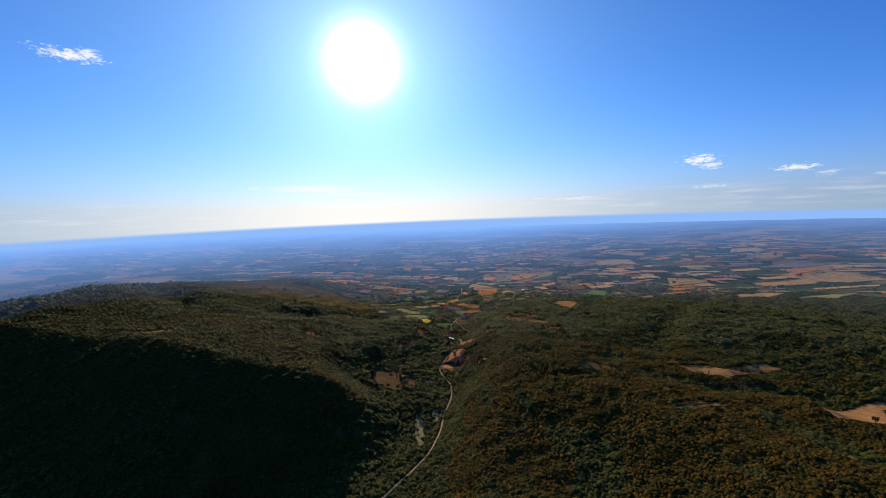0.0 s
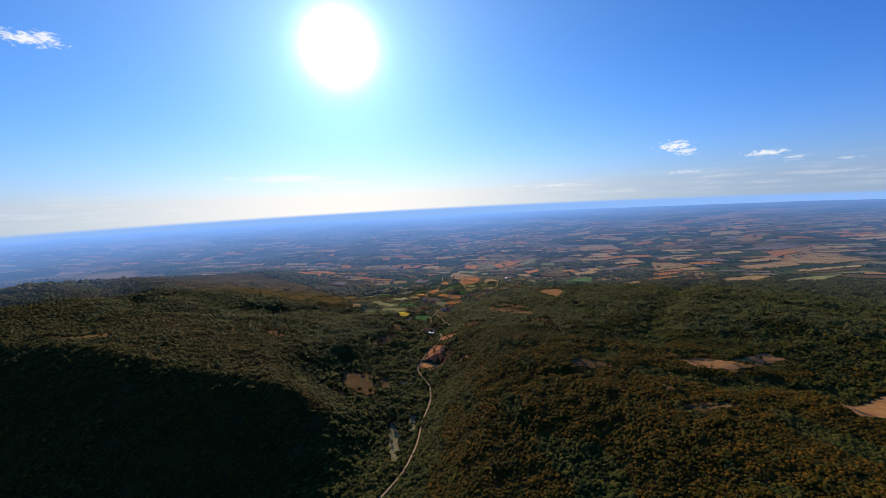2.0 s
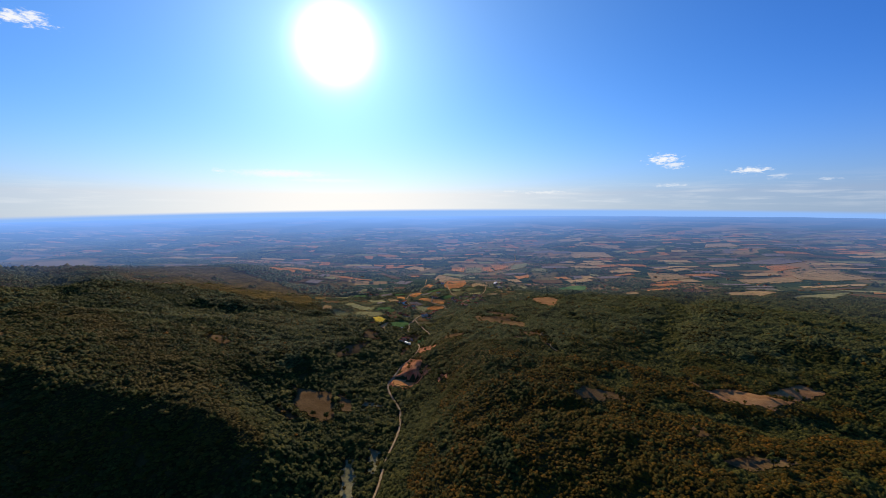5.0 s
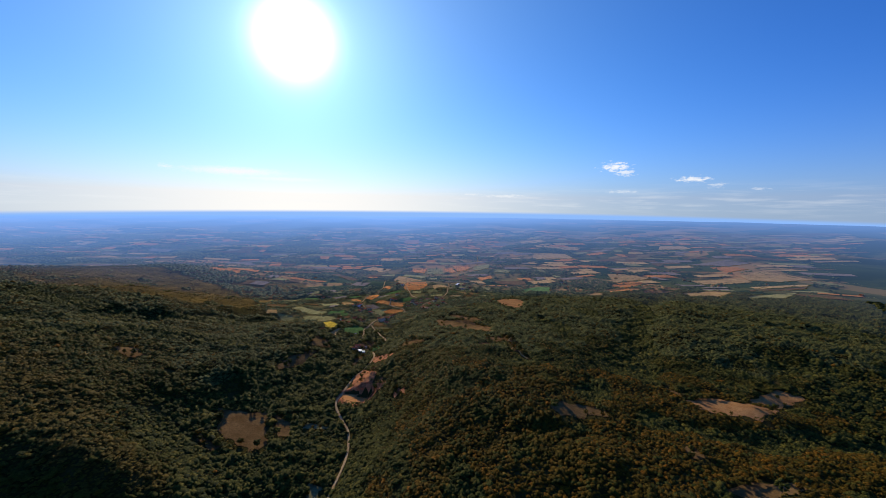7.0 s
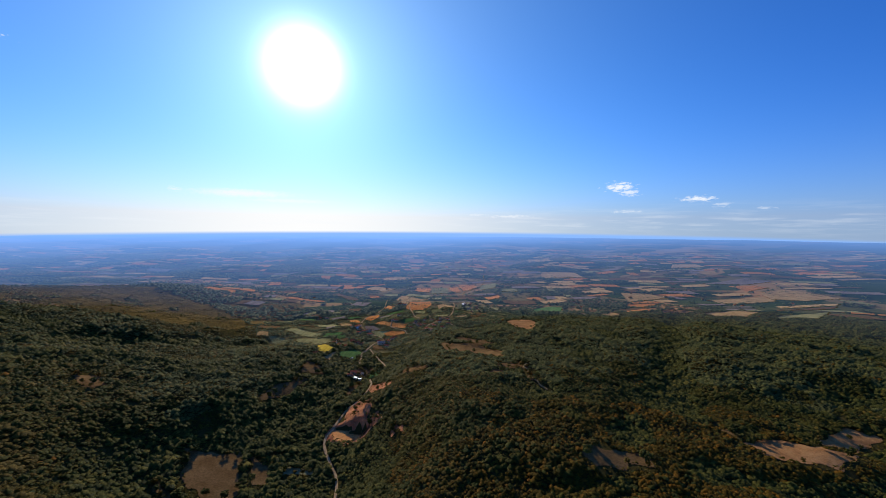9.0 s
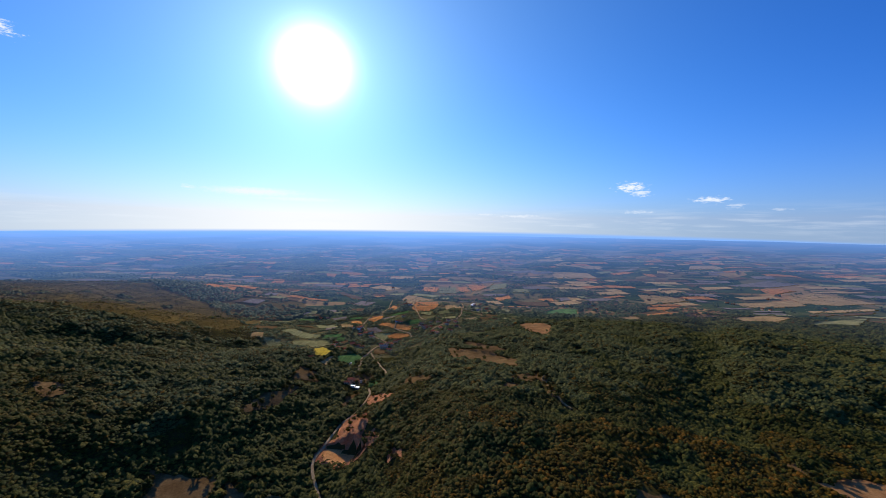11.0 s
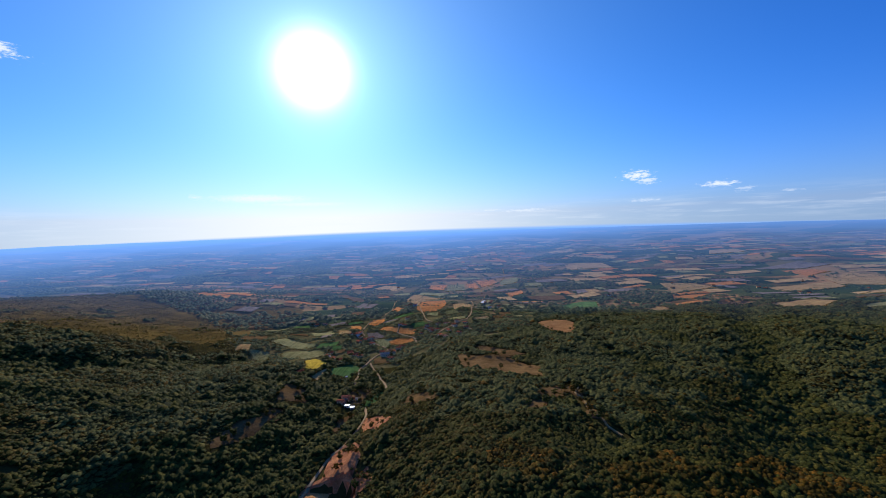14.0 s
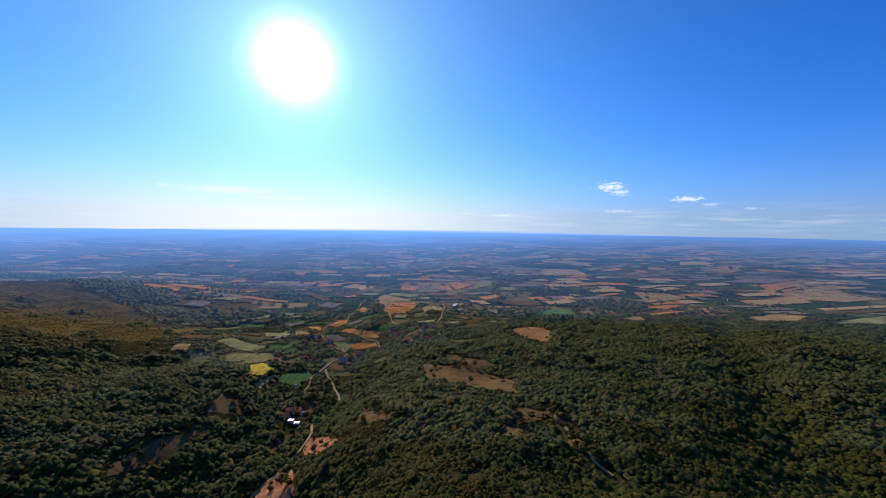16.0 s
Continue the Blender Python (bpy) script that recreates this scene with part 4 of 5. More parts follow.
house(-148, 873, 60, 5, 3.6, 2.5, M_OLDTILE, M_CREAM, OLD, 0.4, False)
house(-167, 945, 25, 3.2, 2.6, 2.2, M_WHITE, M_WHITE, "small white hut at a field edge", 0.3, False)
# the village and the hamlets
PLOTS = ((-217, 1032), (-216, 1015), (-205, 1007), (-187, 1034), (-170, 1026), (-178, 1032), (-198, 1131), (-127, 1047), (-120, 1038), (-142, 1324), (-120, 1315), (-52, 1058), (-39, 1049), (-202, 1125), (-192, 1112), (-198, 1119), (-179, 1101), (-164, 1080),
         (-125, 1043), (-120, 1015), (-119, 1146), (-227, 943), (-292, 1218), (-309, 1216), (-133, 1325), (-190, 1041), (-75, 1125), (-48, 1061),
         (-18, 1063), (-27, 1113), (-65, 1098), (-35, 1079), (55, 1406), (48, 1286), (68, 1340), (394, 1485), (406, 1563), (337, 1553),
         (390, 1452), (70, 1280), (53, 1235), (-7, 1088), (-56, 1099), (-212, 1122), (-194, 1004), (-171, 1104), (84, 1345), (42, 1412),
         (-127, 1153), (-78, 1119), (-68, 1106), (-23, 1126), (-41, 1126), (-56, 1129), (-44, 1164), (-189, 1092), (-139, 1044), (-115, 1052),
         (-118, 1183), (-25, 1103), (-8, 1115), (-83, 1099), (405, 1591), (307, 1511), (260, 1499), (468, 1476), (479, 1461), (-111, 1065))
rv = random.Random(11)
for i, (px, py) in enumerate(PLOTS):
    two = rv.random() < 0.35
    house(px, py, rv.uniform(-40, 40) + (90 if rv.random() < 0.3 else 0), rv.uniform(6.5, 9.5), rv.uniform(5, 6.5), 4.4 if two else 2.5, M_TILE if rv.random() < 0.7 else M_OLDTILE, M_WHITE if rv.random() < 0.12 else M_CREAM, RED if two else "single-storey village house with a tiled gable roof", rv.uniform(0.24, 0.32), rv.random() < 0.7)
house(-132, 1029, 20, 13, 7.5, 4.0, M_SHEET, M_CREAM, "large hall with a grey sheet roof", 0.35, False)
house(36, 1416, 75, 30, 8, 3.6, M_WHITE, M_CREAM, "long pale farm shed", 0.25, False)
house(56, 1417, 75, 28, 8, 3.6, M_OLDTILE, M_CREAM, "long farm shed with a tiled roof", 0.3, False)
house(42, 1293, 10, 16, 9, 4.2, M_SHEET, M_WHITE, "large hall with a grey sheet roof", 0.35, False)
FARMS = ((906, 1559), (912, 1537), (930, 1558), (1091, 1779), (1079, 1764), (1267, 1424), (1284, 1436), (887, 1685), (897, 1670), (776, 1723), (1118, 1593), (689, 1799), (668, 1527), (-435, 1543), (-643, 1797), (300, 1850), (558, 1685), (-250, 1852), (1284, 1439), (636, 1693))
for px, py in FARMS:
    house(px, py, rv.uniform(-90, 90), rv.uniform(8, 12), rv.uniform(5.5, 7), rv.choice((2.8, 4.4)), M_TILE, M_CREAM, "lone farmhouse with a red tiled roof on the plain", 0.27)

# ---- where the land is open ----
CELL, X0, Y0 = 4.0, -3500.0, -300.0
NX, NY = 1650, 960
bare = np.zeros((NY, NX), bool)


def clear(poly, grow=0.0):
    xs, ys = [p[0] for p in poly], [p[1] for p in poly]
    i0, i1 = (int((v - X0) / CELL) for v in (min(xs) - grow, max(xs) + grow))
    j0, j1 = (int((v - Y0) / CELL) for v in (min(ys) - grow, max(ys) + grow))
    i0, j0 = max(i0, 0), max(j0, 0)
    gx, gy = np.meshgrid(X0 + (np.arange(i0, min(i1 + 1, NX)) + 0.5) * CELL, Y0 + (np.arange(j0, min(j1 + 1, NY)) + 0.5) * CELL)
    if gx.size:
        bare[j0:j0 + gx.shape[0], i0:i0 + gx.shape[1]] |= inside(gx, gy, poly)


def is_bare(x, y):
    i, j = ((x - X0) / CELL).astype(int).clip(0, NX - 1), ((y - Y0) / CELL).astype(int).clip(0, NY - 1)
    return bare[j, i]


def in_view(x, y):
    """The wedge of country that lies ahead of the flight."""
    return (x > -1.63 * y - 70) & (x < np.maximum(1.16 * (y - 495) + 70, 0.8 * y + 110))


for poly in OPEN:
    clear(poly)
verge = bare.copy()
for poly in OPEN:
    for back in (4, 8):
        clear([(x, y - back) for x, y in poly])
verge = bare & ~verge  # the near rim of a clearing carries only low bushes
gx, gy = np.meshgrid(X0 + (np.arange(NX) + 0.5) * CELL, Y0 + (np.arange(NY) + 0.5) * CELL)
for width, line in ROAD_LINES:
    bare |= line_gap(gx, gy, line) < width * 0.5 + 2.2
bare |= line_gap(gx, gy, ROAD_LINES[-1][1]) < 6.5
for px, py in PLOTS + FARMS + ((-132, 1029), (48, 1400)):
    bare |= np.hypot(gx - px, gy - py) < 7
for px, py in ((-149, 885), (-143, 879), (-142, 867), (-135, 863), (-153, 877), (-167, 945), (-142, 856), (-135, 852), (-148, 869)):
    bare |= np.hypot(gx - px, gy - py) < 9
for px, py in ((36, 1416), (56, 1415)):
    bare |= np.hypot(gx - px, gy - py) < 17


# ---- strip fields of the plain ----
def wooded(x, y):
    """Above zero where the plain carries woods."""
    return waves(np.asarray(x, float), np.asarray(y, float) * 1.4, 420, 21) + 0.55 * waves(np.asarray(x, float), np.asarray(y, float) * 1.6, 150, 22) + 0.10 - np.clip((np.asarray(x, float) - 500) / 500, 0, 1) * 0.75 + 0.30 * np.clip((-420 - np.asarray(x, float)) / 200, 0, 1) * np.clip((1900 - np.asarray(y, float)) / 400, 0, 1) - 0.6 * np.exp(-((np.asarray(x, float) + 20) / 300) ** 2)


rf = random.Random(31)
HEDGES, near_fields, far_fields = [], [], []
KINDS = ((M_OLIVE, "faded green pasture on the plain"), (M_MEADOW, "brown stubble field on the plain"), (M_TAN, "tan stubble field on the plain"), (M_PURPLE, "dark tilled field on the plain"), (M_GRASS, "green crop field on the plain"), (M_ORANGE, "orange ploughed field on the plain"), (M_PLOT, "rough green grass field on the plain"))


def bend(x, y):
    """Field lines are never quite straight."""
    return x + 16 * float(waves(x, y, 320, 61)) + 4 * float(waves(x, y, 70, 63)), y + 16 * float(waves(x, y, 320, 62)) + 4 * float(waves(x, y, 70, 64))


def lay_fields(i0, i1, j0, j1, th, bw, bd, where, mix, empty, hedge, most=3.4):
    """Blocks of fields on a turned, bent grid; each block split in strips, some left to grass and trees."""
    for bj in range(j0, j1):
        for bi in range(i0, i1):
            u, v = bi * bw + (bj % 2) * bw * 0.4 + rf.uniform(-0.1, 0.1) * bw, bj * bd + rf.uniform(-0.1, 0.1) * bd
            cx, cy = u * math.cos(th) - v * math.sin(th), 900 + u * math.sin(th) + v * math.cos(th)
            pick = [rf.random() for _ in range(8)]
            if not where(cx, cy) or not bool(in_view(np.array(cx), np.array(cy))) or pick[5] < empty:
                continue
            n = 1 + int(pick[0] * most)
            tilt = th + (pick[1] - 0.5) * 0.3
            w, d = bw * (0.74 + 0.24 * pick[3]), bd * (0.72 + 0.26 * pick[4])
            for k in range(n):
                a0, a1 = -0.5 + k / n, -0.5 + (k + 1) / n - 0.02
                corners = [(-0.5 * w, a0 * d), (0.5 * w, a0 * d), (0.5 * w, a1 * d), (-0.5 * w, a1 * d)] if pick[2] < 0.5 else [(a0 * w, -0.5 * d), (a1 * w, -0.5 * d), (a1 * w, 0.5 * d), (a0 * w, 0.5 * d)]
                poly = [bend(cx + p * math.cos(tilt) - q * math.sin(tilt), cy + p * math.sin(tilt) + q * math.cos(tilt)) for p, q in corners]
                kind = rf.choice(mix(cx, cy))
                px, py = np.array([p * 0.85 + cx * 0.15 for p, q in poly]), np.array([q * 0.85 + cy * 0.15 for p, q in poly])
                if bool(is_bare(np.append(px, cx), np.append(py, cy)).any()):
                    continue
                if rf.random() < 0.12 or bool(is_bare(np.array([cx]), np.array([cy]))[0]) and n == 1:
                    continue
                (near_fields if math.hypot(cx, cy) < FAR else far_fields).append((poly, *KINDS[kind]))
                clear(poly)
            for k in range(4):
                if rf.random() < hedge:
                    q = [(-w / 2, -d / 2), (w / 2, -d / 2), (w / 2, d / 2), (-w / 2, d / 2)]
                    HEDGES.append(tuple(bend(cx + p * 1.05 * math.cos(tilt) - s * 1.08 * math.sin(tilt), cy + p * 1.05 * math.sin(tilt) + s * 1.08 * math.cos(tilt)) for p, s in (q[k], q[(k + 1) % 4])))


def open_plain(x, y):
    village = -440 < x < 90 and y < 1240
    return y > forest_edge(x) + (30 if x < 540 else 10) and not village and float(wooded([x], [y])[0]) < 0.34


warm = lambda x, y: (5, 5, 5, 2, 2, 1, 3) if -260 < x < 120 and y < 1900 else (0, 1, 1, 1, 2, 2, 3, 3, 5, 5, 4)
lay_fields(-12, 12, 0, 22, 0.30, 72, 60, lambda x, y: open_plain(x, y) and x < 520 and math.hypot(x, y) < FAR, warm, 0.14, 0.5)
lay_fields(4, 22, -2, 22, -0.16, 104, 44, lambda x, y: open_plain(x, y) and x >= 540 and math.hypot(x, y) < FAR, lambda x, y: (2, 2, 2, 5, 1, 1, 1, 1, 3, 3, 0), 0.03, 0.30, 2.4)
lay_fields(-30, 30, 4, 42, 0.20, 118, 62, lambda x, y: open_plain(x, y) and FAR < math.hypot(x, y) < 4100 and x < 900, lambda x, y: (0, 1, 1, 5, 5, 2, 2, 3, 3), 0.22, 0.45, 2.4)
lay_fields(4, 26, -2, 42, -0.16, 170, 62, lambda x, y: open_plain(x, y) and FAR < math.hypot(x, y) < 4100 and x >= 900, lambda x, y: (2, 2, 5, 1, 1, 1, 3, 3, 0), 0.15, 0.35, 2.4)
# garden plots and small meadows among the houses
lay_fields(-18, 6, 0, 18, 0.25, 36, 26, lambda x, y: -440 < x < 130 and (x < -115 or y > 1110) and forest_edge(x) + 18 < y < 1290 and not bool(is_bare(np.array([x]), np.array([y]))[0]), lambda x, y: (0, 0, 6, 6, 4, 1, 3, 2), 0.42, 0.5, 2.2)


def field_grid(poly, step):
    """A four-cornered field as a small grid laid on the land."""
    (ax, ay), (bx, by), (cx, cy), (dx, dy) = poly
    nu, nv = max(1, int(math.hypot(bx - ax, by - ay) / step)), max(1, int(math.hypot(dx - ax, dy - ay) / step))
    u, v = np.meshgrid(np.linspace(0, 1, nu + 1), np.linspace(0, 1, nv + 1))
    x = (ax * (1 - u) + bx * u) * (1 - v) + (dx * (1 - u) + cx * u) * v
    y = (ay * (1 - u) + by * u) * (1 - v) + (dy * (1 - u) + cy * u) * v
    x, y = x.ravel(), y.ravel()
    i = np.arange((nu + 1) * (nv + 1)).reshape(nv + 1, nu + 1)
    f = np.stack([i[:-1, :-1], i[:-1, 1:], i[1:, 1:], i[1:, :-1]], -1).reshape(-1, 4)
    return np.stack([x, y, ground_z(x, y) + 1.2], -1), f


for poly, material, label in near_fields:
    tagged(new("field", mesh_of("field", *field_grid(poly, 16), material)), label, "field", "strip fields of the plain", "structure")
by_kind = {}
for poly, material, label in far_fields:
    by_kind.setdefault(material.name, []).append((poly, material, label))
for group in by_kind.values():
    vs, fs, base = [], [], 0
    for poly, material, label in group:
        v, f = field_grid(poly, 30)
        v[:, 2] += 1.0
        vs.append(v), fs.append(f + base)
        base += len(v)
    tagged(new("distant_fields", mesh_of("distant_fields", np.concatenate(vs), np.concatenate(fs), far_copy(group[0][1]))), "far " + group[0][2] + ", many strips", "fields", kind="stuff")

# ---- woods ----
PHI = (1 + 5 ** 0.5) / 2
ICO_V = np.array([(-1, PHI, 0), (1, PHI, 0), (-1, -PHI, 0), (1, -PHI, 0), (0, -1, PHI), (0, 1, PHI), (0, -1, -PHI), (0, 1, -PHI), (PHI, 0, -1), (PHI, 0, 1), (-PHI, 0, -1), (-PHI, 0, 1)]) / math.hypot(1, PHI)
ICO_F = np.array([(0, 11, 5), (0, 5, 1), (0, 1, 7), (0, 7, 10), (0, 10, 11), (1, 5, 9), (5, 11, 4), (11, 10, 2), (10, 7, 6), (7, 1, 8), (3, 9, 4), (3, 4, 2), (3, 2, 6), (3, 6, 8), (3, 8, 9), (4, 9, 5), (2, 4, 11), (6, 2, 10), (8, 6, 7), (9, 8, 1)])
ICO_F = ICO_F[ICO_V[ICO_F].mean(1)[:, 2] > -0.45]  # the undersides are never seen


def clumps(centre, radius, rs, flat=0.52):
    """Ragged leaf clumps: one rough ball of leaves for each centre and radius."""
    n = len(centre)
    a = rs.uniform(0, 6.283, n)
    c, s = np.cos(a)[:, None], np.sin(a)[:, None]
    jag = rs.uniform(0.74, 1.26, (n, 12))
    lean = rs.uniform(0.8, 1.2, (n, 2))
    x = (ICO_V[:, 0] * c - ICO_V[:, 1] * s) * jag * lean[:, :1]
    y = (ICO_V[:, 0] * s + ICO_V[:, 1] * c) * jag * lean[:, 1:]
    z = ICO_V[None, :, 2] * jag * flat
    v = centre[:, None, :] + np.stack([x, y, z], -1) * radius[:, None, None]
    f = ICO_F[None] + (np.arange(n) * 12)[:, None, None]
    return v.reshape(-1, 3), f.reshape(-1, 3)


DOME_V = np.array([(0, 0, 1.0)] + [(math.cos(k * math.pi / 3), math.sin(k * math.pi / 3), -0.45 if k % 2 else -0.2) for k in range(6)])
DOME_F = np.array([(0, 1 + k, 1 + (k + 1) % 6) for k in range(6)])


def domes(centre, radius, rs, flat=0.58):
    """Low uneven crowns, one for each centre and radius, seen from above only."""
    n = len(centre)
    a = rs.uniform(0, 6.283, n)
    c, s = np.cos(a)[:, None], np.sin(a)[:, None]
    jag = rs.uniform(0.65, 1.35, (n, 7))
    lean = rs.uniform(-0.3, 0.3, (n, 2))
    px, py = np.tile(DOME_V[:, 0], (n, 1)), np.tile(DOME_V[:, 1], (n, 1))
    px[:, 0], py[:, 0] = lean[:, 0], lean[:, 1]
    x, y = (px * c - py * s) * jag, (px * s + py * c) * jag
    v = centre[:, None, :] + np.stack([x, y, DOME_V[None, :, 2] * jag * flat], -1) * radius[:, None, None]
    f = DOME_F[None] + (np.arange(n) * 7)[:, None, None]
    return v.reshape(-1, 3), f.reshape(-1, 3)


def woods(name, x, y, size, lumps, material, label, seed, lift=0.5):
    """A stretch of woodland as one mesh of crowns, each of a number of leaf clumps."""
    if len(x) == 0:
        return None
    rs = np.random.RandomState(seed)
    z = ground_z(x, y) + 1.8 * np.clip(waves(x, y, 26, 58), -0.1, 1.4) + 1.8 * np.clip(waves(x, y, 62, 57), -0.1, 1.4)
    top = np.stack([x, y, z + size * lift * 1.25], -1)
    cs, rad = [top], [size * (0.96 if lumps == 1 else 0.72)]
    for k in range(lumps - 1):
        a = rs.uniform(0, 6.283, len(x)) if lumps < 4 else k * 6.283 / (lumps - 1) + rs.uniform(-0.4, 0.4, len(x))
        out = size * rs.uniform(0.42, 0.72, len(x))
        cs.append(top + np.stack([np.cos(a) * out, np.sin(a) * out, size * rs.uniform(-0.45, 0.25, len(x))], -1))
        rad.append(size * rs.uniform(0.36, 0.58, len(x)))
    v, f = (domes if lumps == 1 else clumps)(np.concatenate(cs), np.concatenate(rad), rs)
    return tagged(new(name, mesh_of(name, v, f, material, True)), label, "trees", kind="stuff")


def scatter(x0, x1, y0, y1, step, seed):
    """Jittered places, staggered row by row, where no field, road or house is."""
    rs = np.random.RandomState(seed)
    gx, gy = np.meshgrid(np.arange(x0, x1, step), np.arange(y0, y1, step * 0.87))
    gx = gx + (np.arange(gx.shape[0]) % 2)[:, None] * step / 2
    x, y = (gx + rs.uniform(-0.42, 0.42, gx.shape) * step).ravel(), (gy + rs.uniform(-0.42, 0.42, gx.shape) * step).ravel()
    keep = ~is_bare(x, y)
    return x[keep], y[keep], rs


def hill_woods():
    core = lambda x, y: (y > 330) & (y < 900) & (np.abs(x) < 430)
    spur_side = lambda x, y: (x > -100) & (x < 430) & (y > 330) & (y < 740)
    right = lambda x, y: (x > -100) & ~core(x, y) & (y > 330)
    bands = ((2.1, 1, 39, spur_side), (2.35, 1, 40, lambda x, y: core(x, y) & ~spur_side(x, y)), (2.65, 1, 41, right), (2.9, 1, 42, lambda x, y: ~core(x, y) & ~right(x, y) & (x > -1100)), (7.0, 1, 43, lambda x, y: x <= -1100))
    looks = ((M_VALLEY, "dark green tall trees along the stream, also darkening the dips"), (M_SCRUB, "olive low scrub and small trees on the plateau"), (M_AUTUMN, "oak scrub turning brown and ochre on the slope"), (M_OAK, "dense green oak woods covering the hills"), (M_HAZY_OAK, "oak woods on the farther slopes, painted paler grey-green for haze"))
    for step, lumps, seed, where in bands:
        x, y, rs = scatter(-2100, 1500, 130, 1560, step, seed)
        keep = (y < forest_edge(x) + 38 * waves(x, y, 110, 87) + 14 * waves(x, y, 40, 88)) & in_view(x, y) & where(x, y)
        x, y = x[keep], y[keep]
        gap = line_gap(x, y, STREAM)
        slow, mid, quick = waves(x, y, 260, 51), waves(x, y, 70, 52), waves(x, y, 24, 55)
        speck = rs.uniform(0, 1, len(x))
        ravine = np.zeros(len(x), bool)
        for line, depth, half in RAVINES:
            ravine |= line_gap(x, y, line) < half * (0.55 + 0.2 * mid)
        # Dark ravine trees in dips, pale scrub on crests; partly relief shading by leaf colour.
        dip = sum(ground_z(x + a, y + b) for a, b in ((45, 0), (-45, 0), (0, 45), (0, -45))) / 4 - ground_z(x, y) + 0.5 * mid
        low = ((gap < 80 + 20 * mid) & (x < -95 + 25 * mid)) | (ravine & (x < 0)) | ((dip > 1.7) & (x > -100)) | (dip > 2.6)
        plateau = on_ridge(x, y) + 0.12 * mid < 1.0
        spur = line_gap(x, y, ((-660, 734), (-588, 706), (-517, 670), (-394, 594), (-324, 551), (-277, 529), (-246, 520))) < 26 + 12 * mid
        dry = ((x < -340 + 40 * mid) & (speck < np.where(y > 1000 + 40 * slow, 0.94, 0.35))) | spur
        autumn = (np.hypot((x - 220) / 340, (y - 470) / 205) + 0.3 * mid + 0.2 * slow < 1.0) & (x > -95)
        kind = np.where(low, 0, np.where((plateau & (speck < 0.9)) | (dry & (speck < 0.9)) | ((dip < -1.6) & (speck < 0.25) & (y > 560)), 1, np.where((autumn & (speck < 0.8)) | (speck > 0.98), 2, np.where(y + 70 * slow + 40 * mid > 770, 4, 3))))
        gaps = (waves(x, y, 38, 53) > 1.3) | (plateau & ~low & (waves(x, y, 30, 54) + speck * 2.6 - 1.2 > 0.75)) | (speck * 7.77 % 1 < np.where(dry & ~low & (y > 1000), 0.3, 0.02))
        spread = rs.gamma(5.0, 1 / 5.0, len(x)).clip(0.55, 1.5 if step < 2.2 else 1.8)
        size = np.where(kind == 0, 0.84, np.where(kind == 1, np.where(plateau, 0.36, np.where((x < -340) & (y > 1000), 0.42, 0.64)), 0.74)) * spread * (1 + 0.18 * mid + 0.18 * quick) * step
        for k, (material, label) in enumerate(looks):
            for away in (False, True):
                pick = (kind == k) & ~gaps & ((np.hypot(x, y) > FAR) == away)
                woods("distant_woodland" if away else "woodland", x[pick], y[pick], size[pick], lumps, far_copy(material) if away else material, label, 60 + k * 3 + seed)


hill_woods()


def plain_woods():
    far = far_copy(M_HAZY_HEDGE)
    for step, r0, r1, material, seed in ((4.8, 0, FAR, M_HAZY_HEDGE, 70), (10.0, FAR, 3500, far, 71)):
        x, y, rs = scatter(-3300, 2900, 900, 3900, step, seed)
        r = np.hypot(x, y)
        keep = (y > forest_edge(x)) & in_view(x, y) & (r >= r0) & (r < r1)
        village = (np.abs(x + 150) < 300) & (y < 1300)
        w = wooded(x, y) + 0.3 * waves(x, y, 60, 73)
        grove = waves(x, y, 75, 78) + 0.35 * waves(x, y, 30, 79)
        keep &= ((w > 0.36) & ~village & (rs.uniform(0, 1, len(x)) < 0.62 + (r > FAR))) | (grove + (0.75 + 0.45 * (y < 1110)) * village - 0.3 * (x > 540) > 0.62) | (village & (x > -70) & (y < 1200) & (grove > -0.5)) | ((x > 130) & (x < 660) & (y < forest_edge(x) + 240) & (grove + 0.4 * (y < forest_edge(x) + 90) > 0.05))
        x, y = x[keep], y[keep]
        woods("distant_woodland", x, y, rs.uniform(0.36, 0.66, len(x)) * step, 1, material, "green woods and groves of the plain, paled by painted haze", 74)
    rs = np.random.RandomState(76)
    hx, hy = [], []
    for (ax, ay), (bx, by) in HEDGES:
        n = int(math.hypot(bx - ax, by - ay) / (2.6 if math.hypot(ax, ay) < FAR else 6.5))
        t = (np.arange(n) + rs.uniform(-0.4, 0.4, n)) / max(n, 1)
        keep = rs.uniform(0, 1, n) < 0.82
        hx.append((ax + (bx - ax) * t + rs.uniform(-1.5, 1.5, n))[keep]), hy.append((ay + (by - ay) * t + rs.uniform(-1.5, 1.5, n))[keep])
    hx, hy = np.concatenate(hx), np.concatenate(hy)
    size, near = np.where(np.hypot(hx, hy) < FAR, rs.uniform(0.9, 2.0, len(hx)), rs.uniform(1.6, 3.0, len(hx))), np.hypot(hx, hy) < FAR
    woods("hedgerow", hx[near], hy[near], size[near], 1, M_HAZY_HEDGE, "hedgerows and tree lines between the fields, paled by painted haze", 75)
    woods("distant_hedgerow", hx[~near], hy[~near], size[~near], 1, far, "hedgerows of the far plain tinted by painted blue haze", 77)


plain_woods()


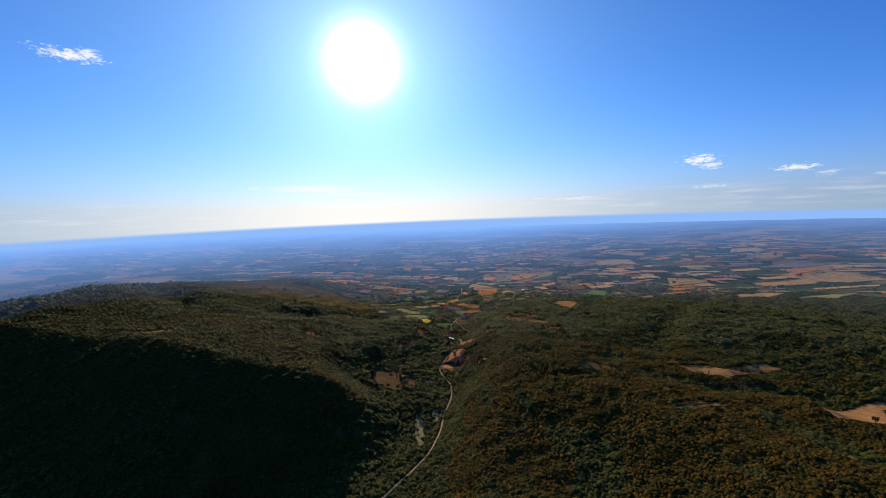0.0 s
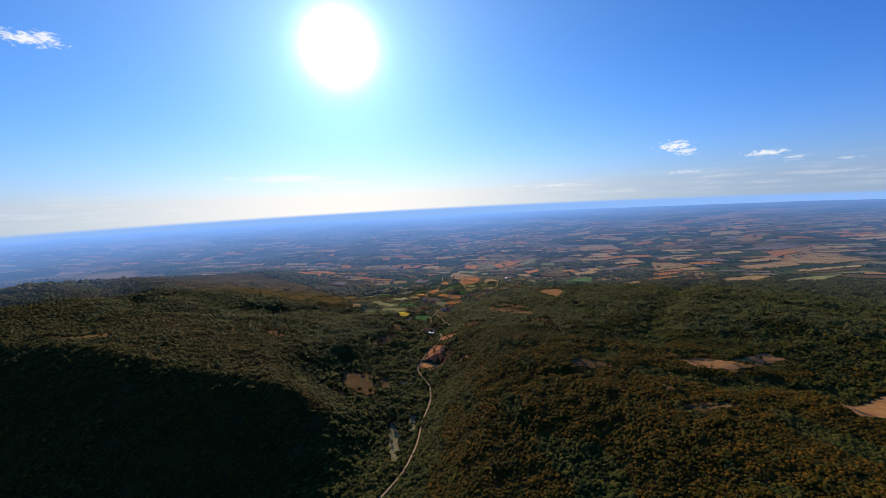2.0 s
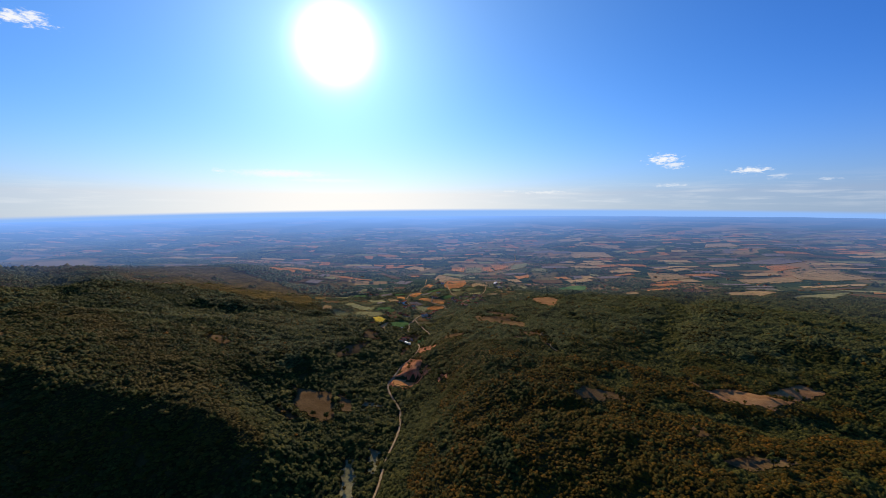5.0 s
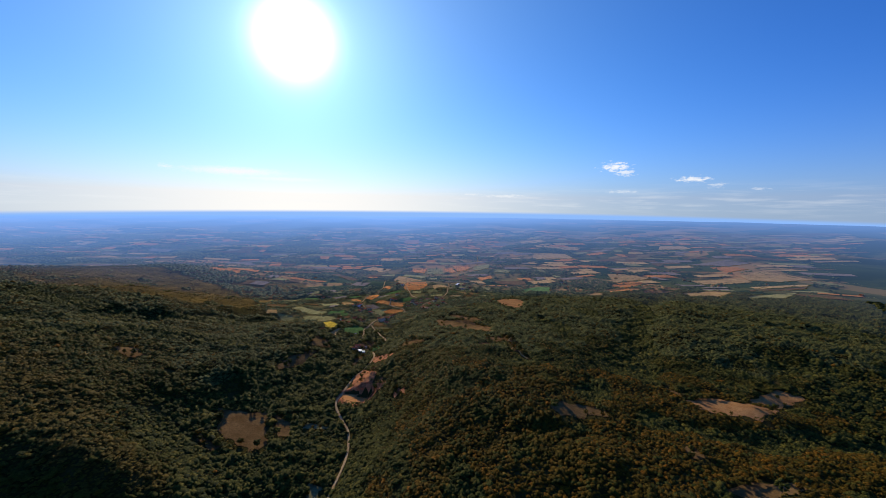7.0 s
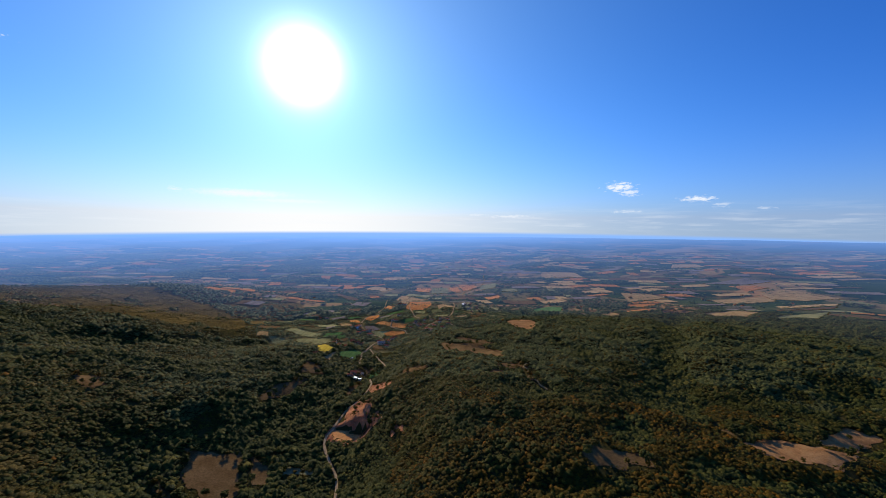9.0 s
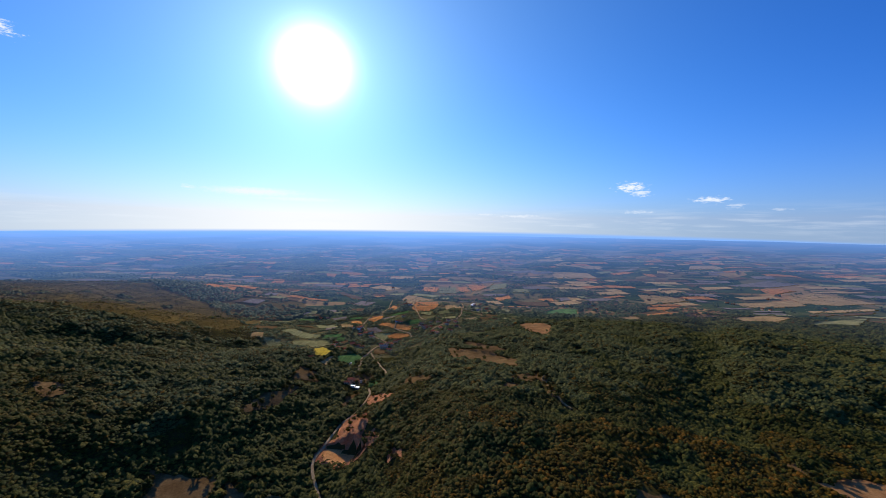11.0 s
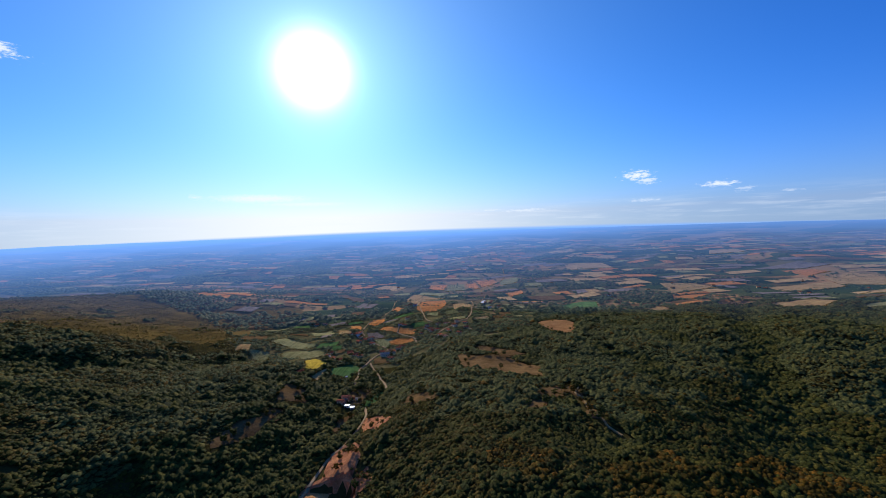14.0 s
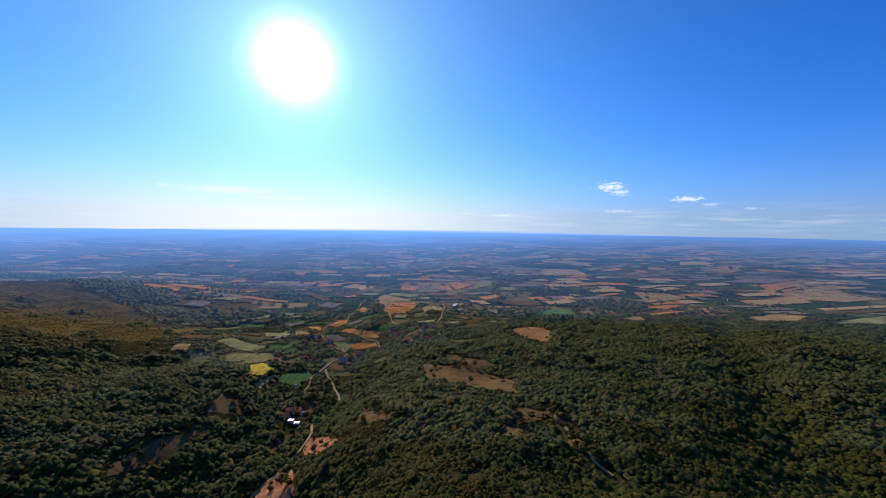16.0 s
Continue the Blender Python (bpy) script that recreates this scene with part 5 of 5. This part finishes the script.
def side_woods():
    """Woods beside and behind the flight, thinner and coarser."""
    near = lambda x, y: (np.abs(x) < 420) & (y > -140) & (y < 330)
    x, y, rs = scatter(-430, 430, -140, 330, 5.6, 82)
    keep = near(x, y) & (~in_view(x, y) | (y < 130))
    woods("woodland", x[keep], y[keep], rs.uniform(2.6, 4.8, keep.sum()), 1, M_OAK, "dense green oak woods covering the hills", 83)
    x, y, rs = scatter(-2000, 1700, -900, 1500, 22.0, 80)
    keep = (~in_view(x, y) | (y < 130)) & ~near(x, y)
    keep &= (y < forest_edge(x)) & (np.hypot(x, y - 400) < 1900)
    woods("woodland", x[keep], y[keep], rs.uniform(9, 13, keep.sum()), 2, M_OAK, "coarse green woods on the outer hills", 81, 0.3)


side_woods()


def verge_scrub():
    rs = np.random.RandomState(85)
    j, i = np.nonzero(verge)
    keep = rs.uniform(0, 1, (2, len(i))) < 0.8
    x = np.concatenate([(X0 + (i + rs.uniform(0, 1, len(i))) * CELL)[k] for k in keep])
    y = np.concatenate([(Y0 + (j + rs.uniform(0, 1, len(j))) * CELL)[k] for k in keep])
    near_road = np.zeros(len(x), bool)
    for width, line in ROAD_LINES:
        near_road |= line_gap(x, y, line) < width * 0.5 + 1.5
    x, y = x[~near_road], y[~near_road]
    woods("scrub", x, y, rs.uniform(0.8, 1.7, len(x)), 2, M_SCRUB, "low scrub along the rims of the clearings", 86)


verge_scrub()


# ---- single trees and bushes ----
def tree(seed, size, material, name="tree"):
    """Tapered trunk, limbs, and a crown of many leaf clumps with gaps."""
    thing = new(name)
    rs = np.random.RandomState(seed)
    bm = bmesh.new()
    bmesh.ops.create_cone(bm, cap_ends=True, segments=8, radius1=0.09 * size / 2, radius2=0.04 * size / 2, depth=size * 1.1, matrix=Matrix.Translation((0, 0, size * 0.45)))
    part("trunk", bm, M_BARK, thing)
    for k in range(4):
        a = k * 1.57 + rs.uniform(-0.4, 0.4)
        bm = bmesh.new()
        bmesh.ops.create_cone(bm, cap_ends=True, segments=6, radius1=0.05 * size / 2, radius2=0.015 * size, depth=size * 0.75, matrix=Matrix.Translation((math.cos(a) * size * 0.25, math.sin(a) * size * 0.25, size * 0.85)) @ Euler((0, 0.75, a)).to_matrix().to_4x4())
        part("limb", bm, M_BARK, thing)
    n = 34
    a, r = rs.uniform(0, 6.283, n), np.sqrt(rs.uniform(0, 1, n)) * 0.75
    h = rs.uniform(-0.5, 0.75, n) * np.sqrt(np.clip(1 - r * r * 0.9, 0.05, 1))
    c = np.stack([np.cos(a) * r * size, np.sin(a) * r * size, size * (1.15 + h)], -1)
    v, f = clumps(c, size * rs.uniform(0.20, 0.34, n), rs)
    crown = new("crown", mesh_of("crown", v, f, material, True))
    crown.parent = thing
    return thing


bases = [tree(90 + i, s, m) for i, (s, m) in enumerate(((4.2, M_VALLEY), (3.4, M_OAK), (2.6, M_SCRUB), (3.2, M_AUTUMN)))]
TREE_LABEL = ("tall dark green tree standing alone", "round green oak standing in the open", "low olive bush in the dry grass", "small tree with brown turning leaves")
for b, label in zip(bases, TREE_LABEL):
    tagged(b, label, "tree", "single trees")
rt = random.Random(17)
spots = []
for poly in OPEN[:30]:
    for i, ((ax, ay), (bx, by)) in enumerate(zip(poly, poly[1:] + poly[:1])):
        mx, my = sum(p[0] for p in poly) / len(poly), sum(p[1] for p in poly) / len(poly)
        for _ in range(2):
            t, w = rt.random(), rt.uniform(0.0, 0.22) if rt.random() < 0.85 else rt.uniform(0.3, 0.8)
            x, y = ax + (bx - ax) * t, ay + (by - ay) * t
            spots.append((x + (mx - x) * w, y + (my - y) * w))
for px, py in PLOTS[:26] + ((-148, 879), (-141, 889), (-129, 872), (-156, 867), (-124, 856)):
    for _ in range(2):
        a = rt.uniform(0, 6.283)
        spots.append((px + math.cos(a) * rt.uniform(8.5, 13), py + math.sin(a) * rt.uniform(8.5, 13)))
rt.shuffle(spots)
slope_bushes = []
while len(slope_bushes) < 34:
    x, y = rt.uniform(-136, -76), rt.uniform(716, 802)
    if bool(inside(np.array(x), np.array(y), ERODED)):
        slope_bushes.append((x, y))
spots = slope_bushes + spots
used = [False] * 4
for x, y in spots[:285]:
    k = rt.choice((0, 1, 1, 2, 2, 3)) if y < 900 else rt.choice((0, 1, 1, 2))
    s = (rt.uniform(0.65, 1.15) if y < 930 else rt.uniform(0.4, 0.75)) if (x, y) not in slope_bushes else rt.uniform(0.3, 0.65)
    m = pose(x, y, z_at(x, y) + 0.3, 0, 0, rt.uniform(0, 360))
    if not used[k]:
        used[k] = True
        bases[k].matrix_world = m
        continue
    t = copy_thing(bases[k], m)
    t.scale = (s, s, s * rt.uniform(0.9, 1.15))
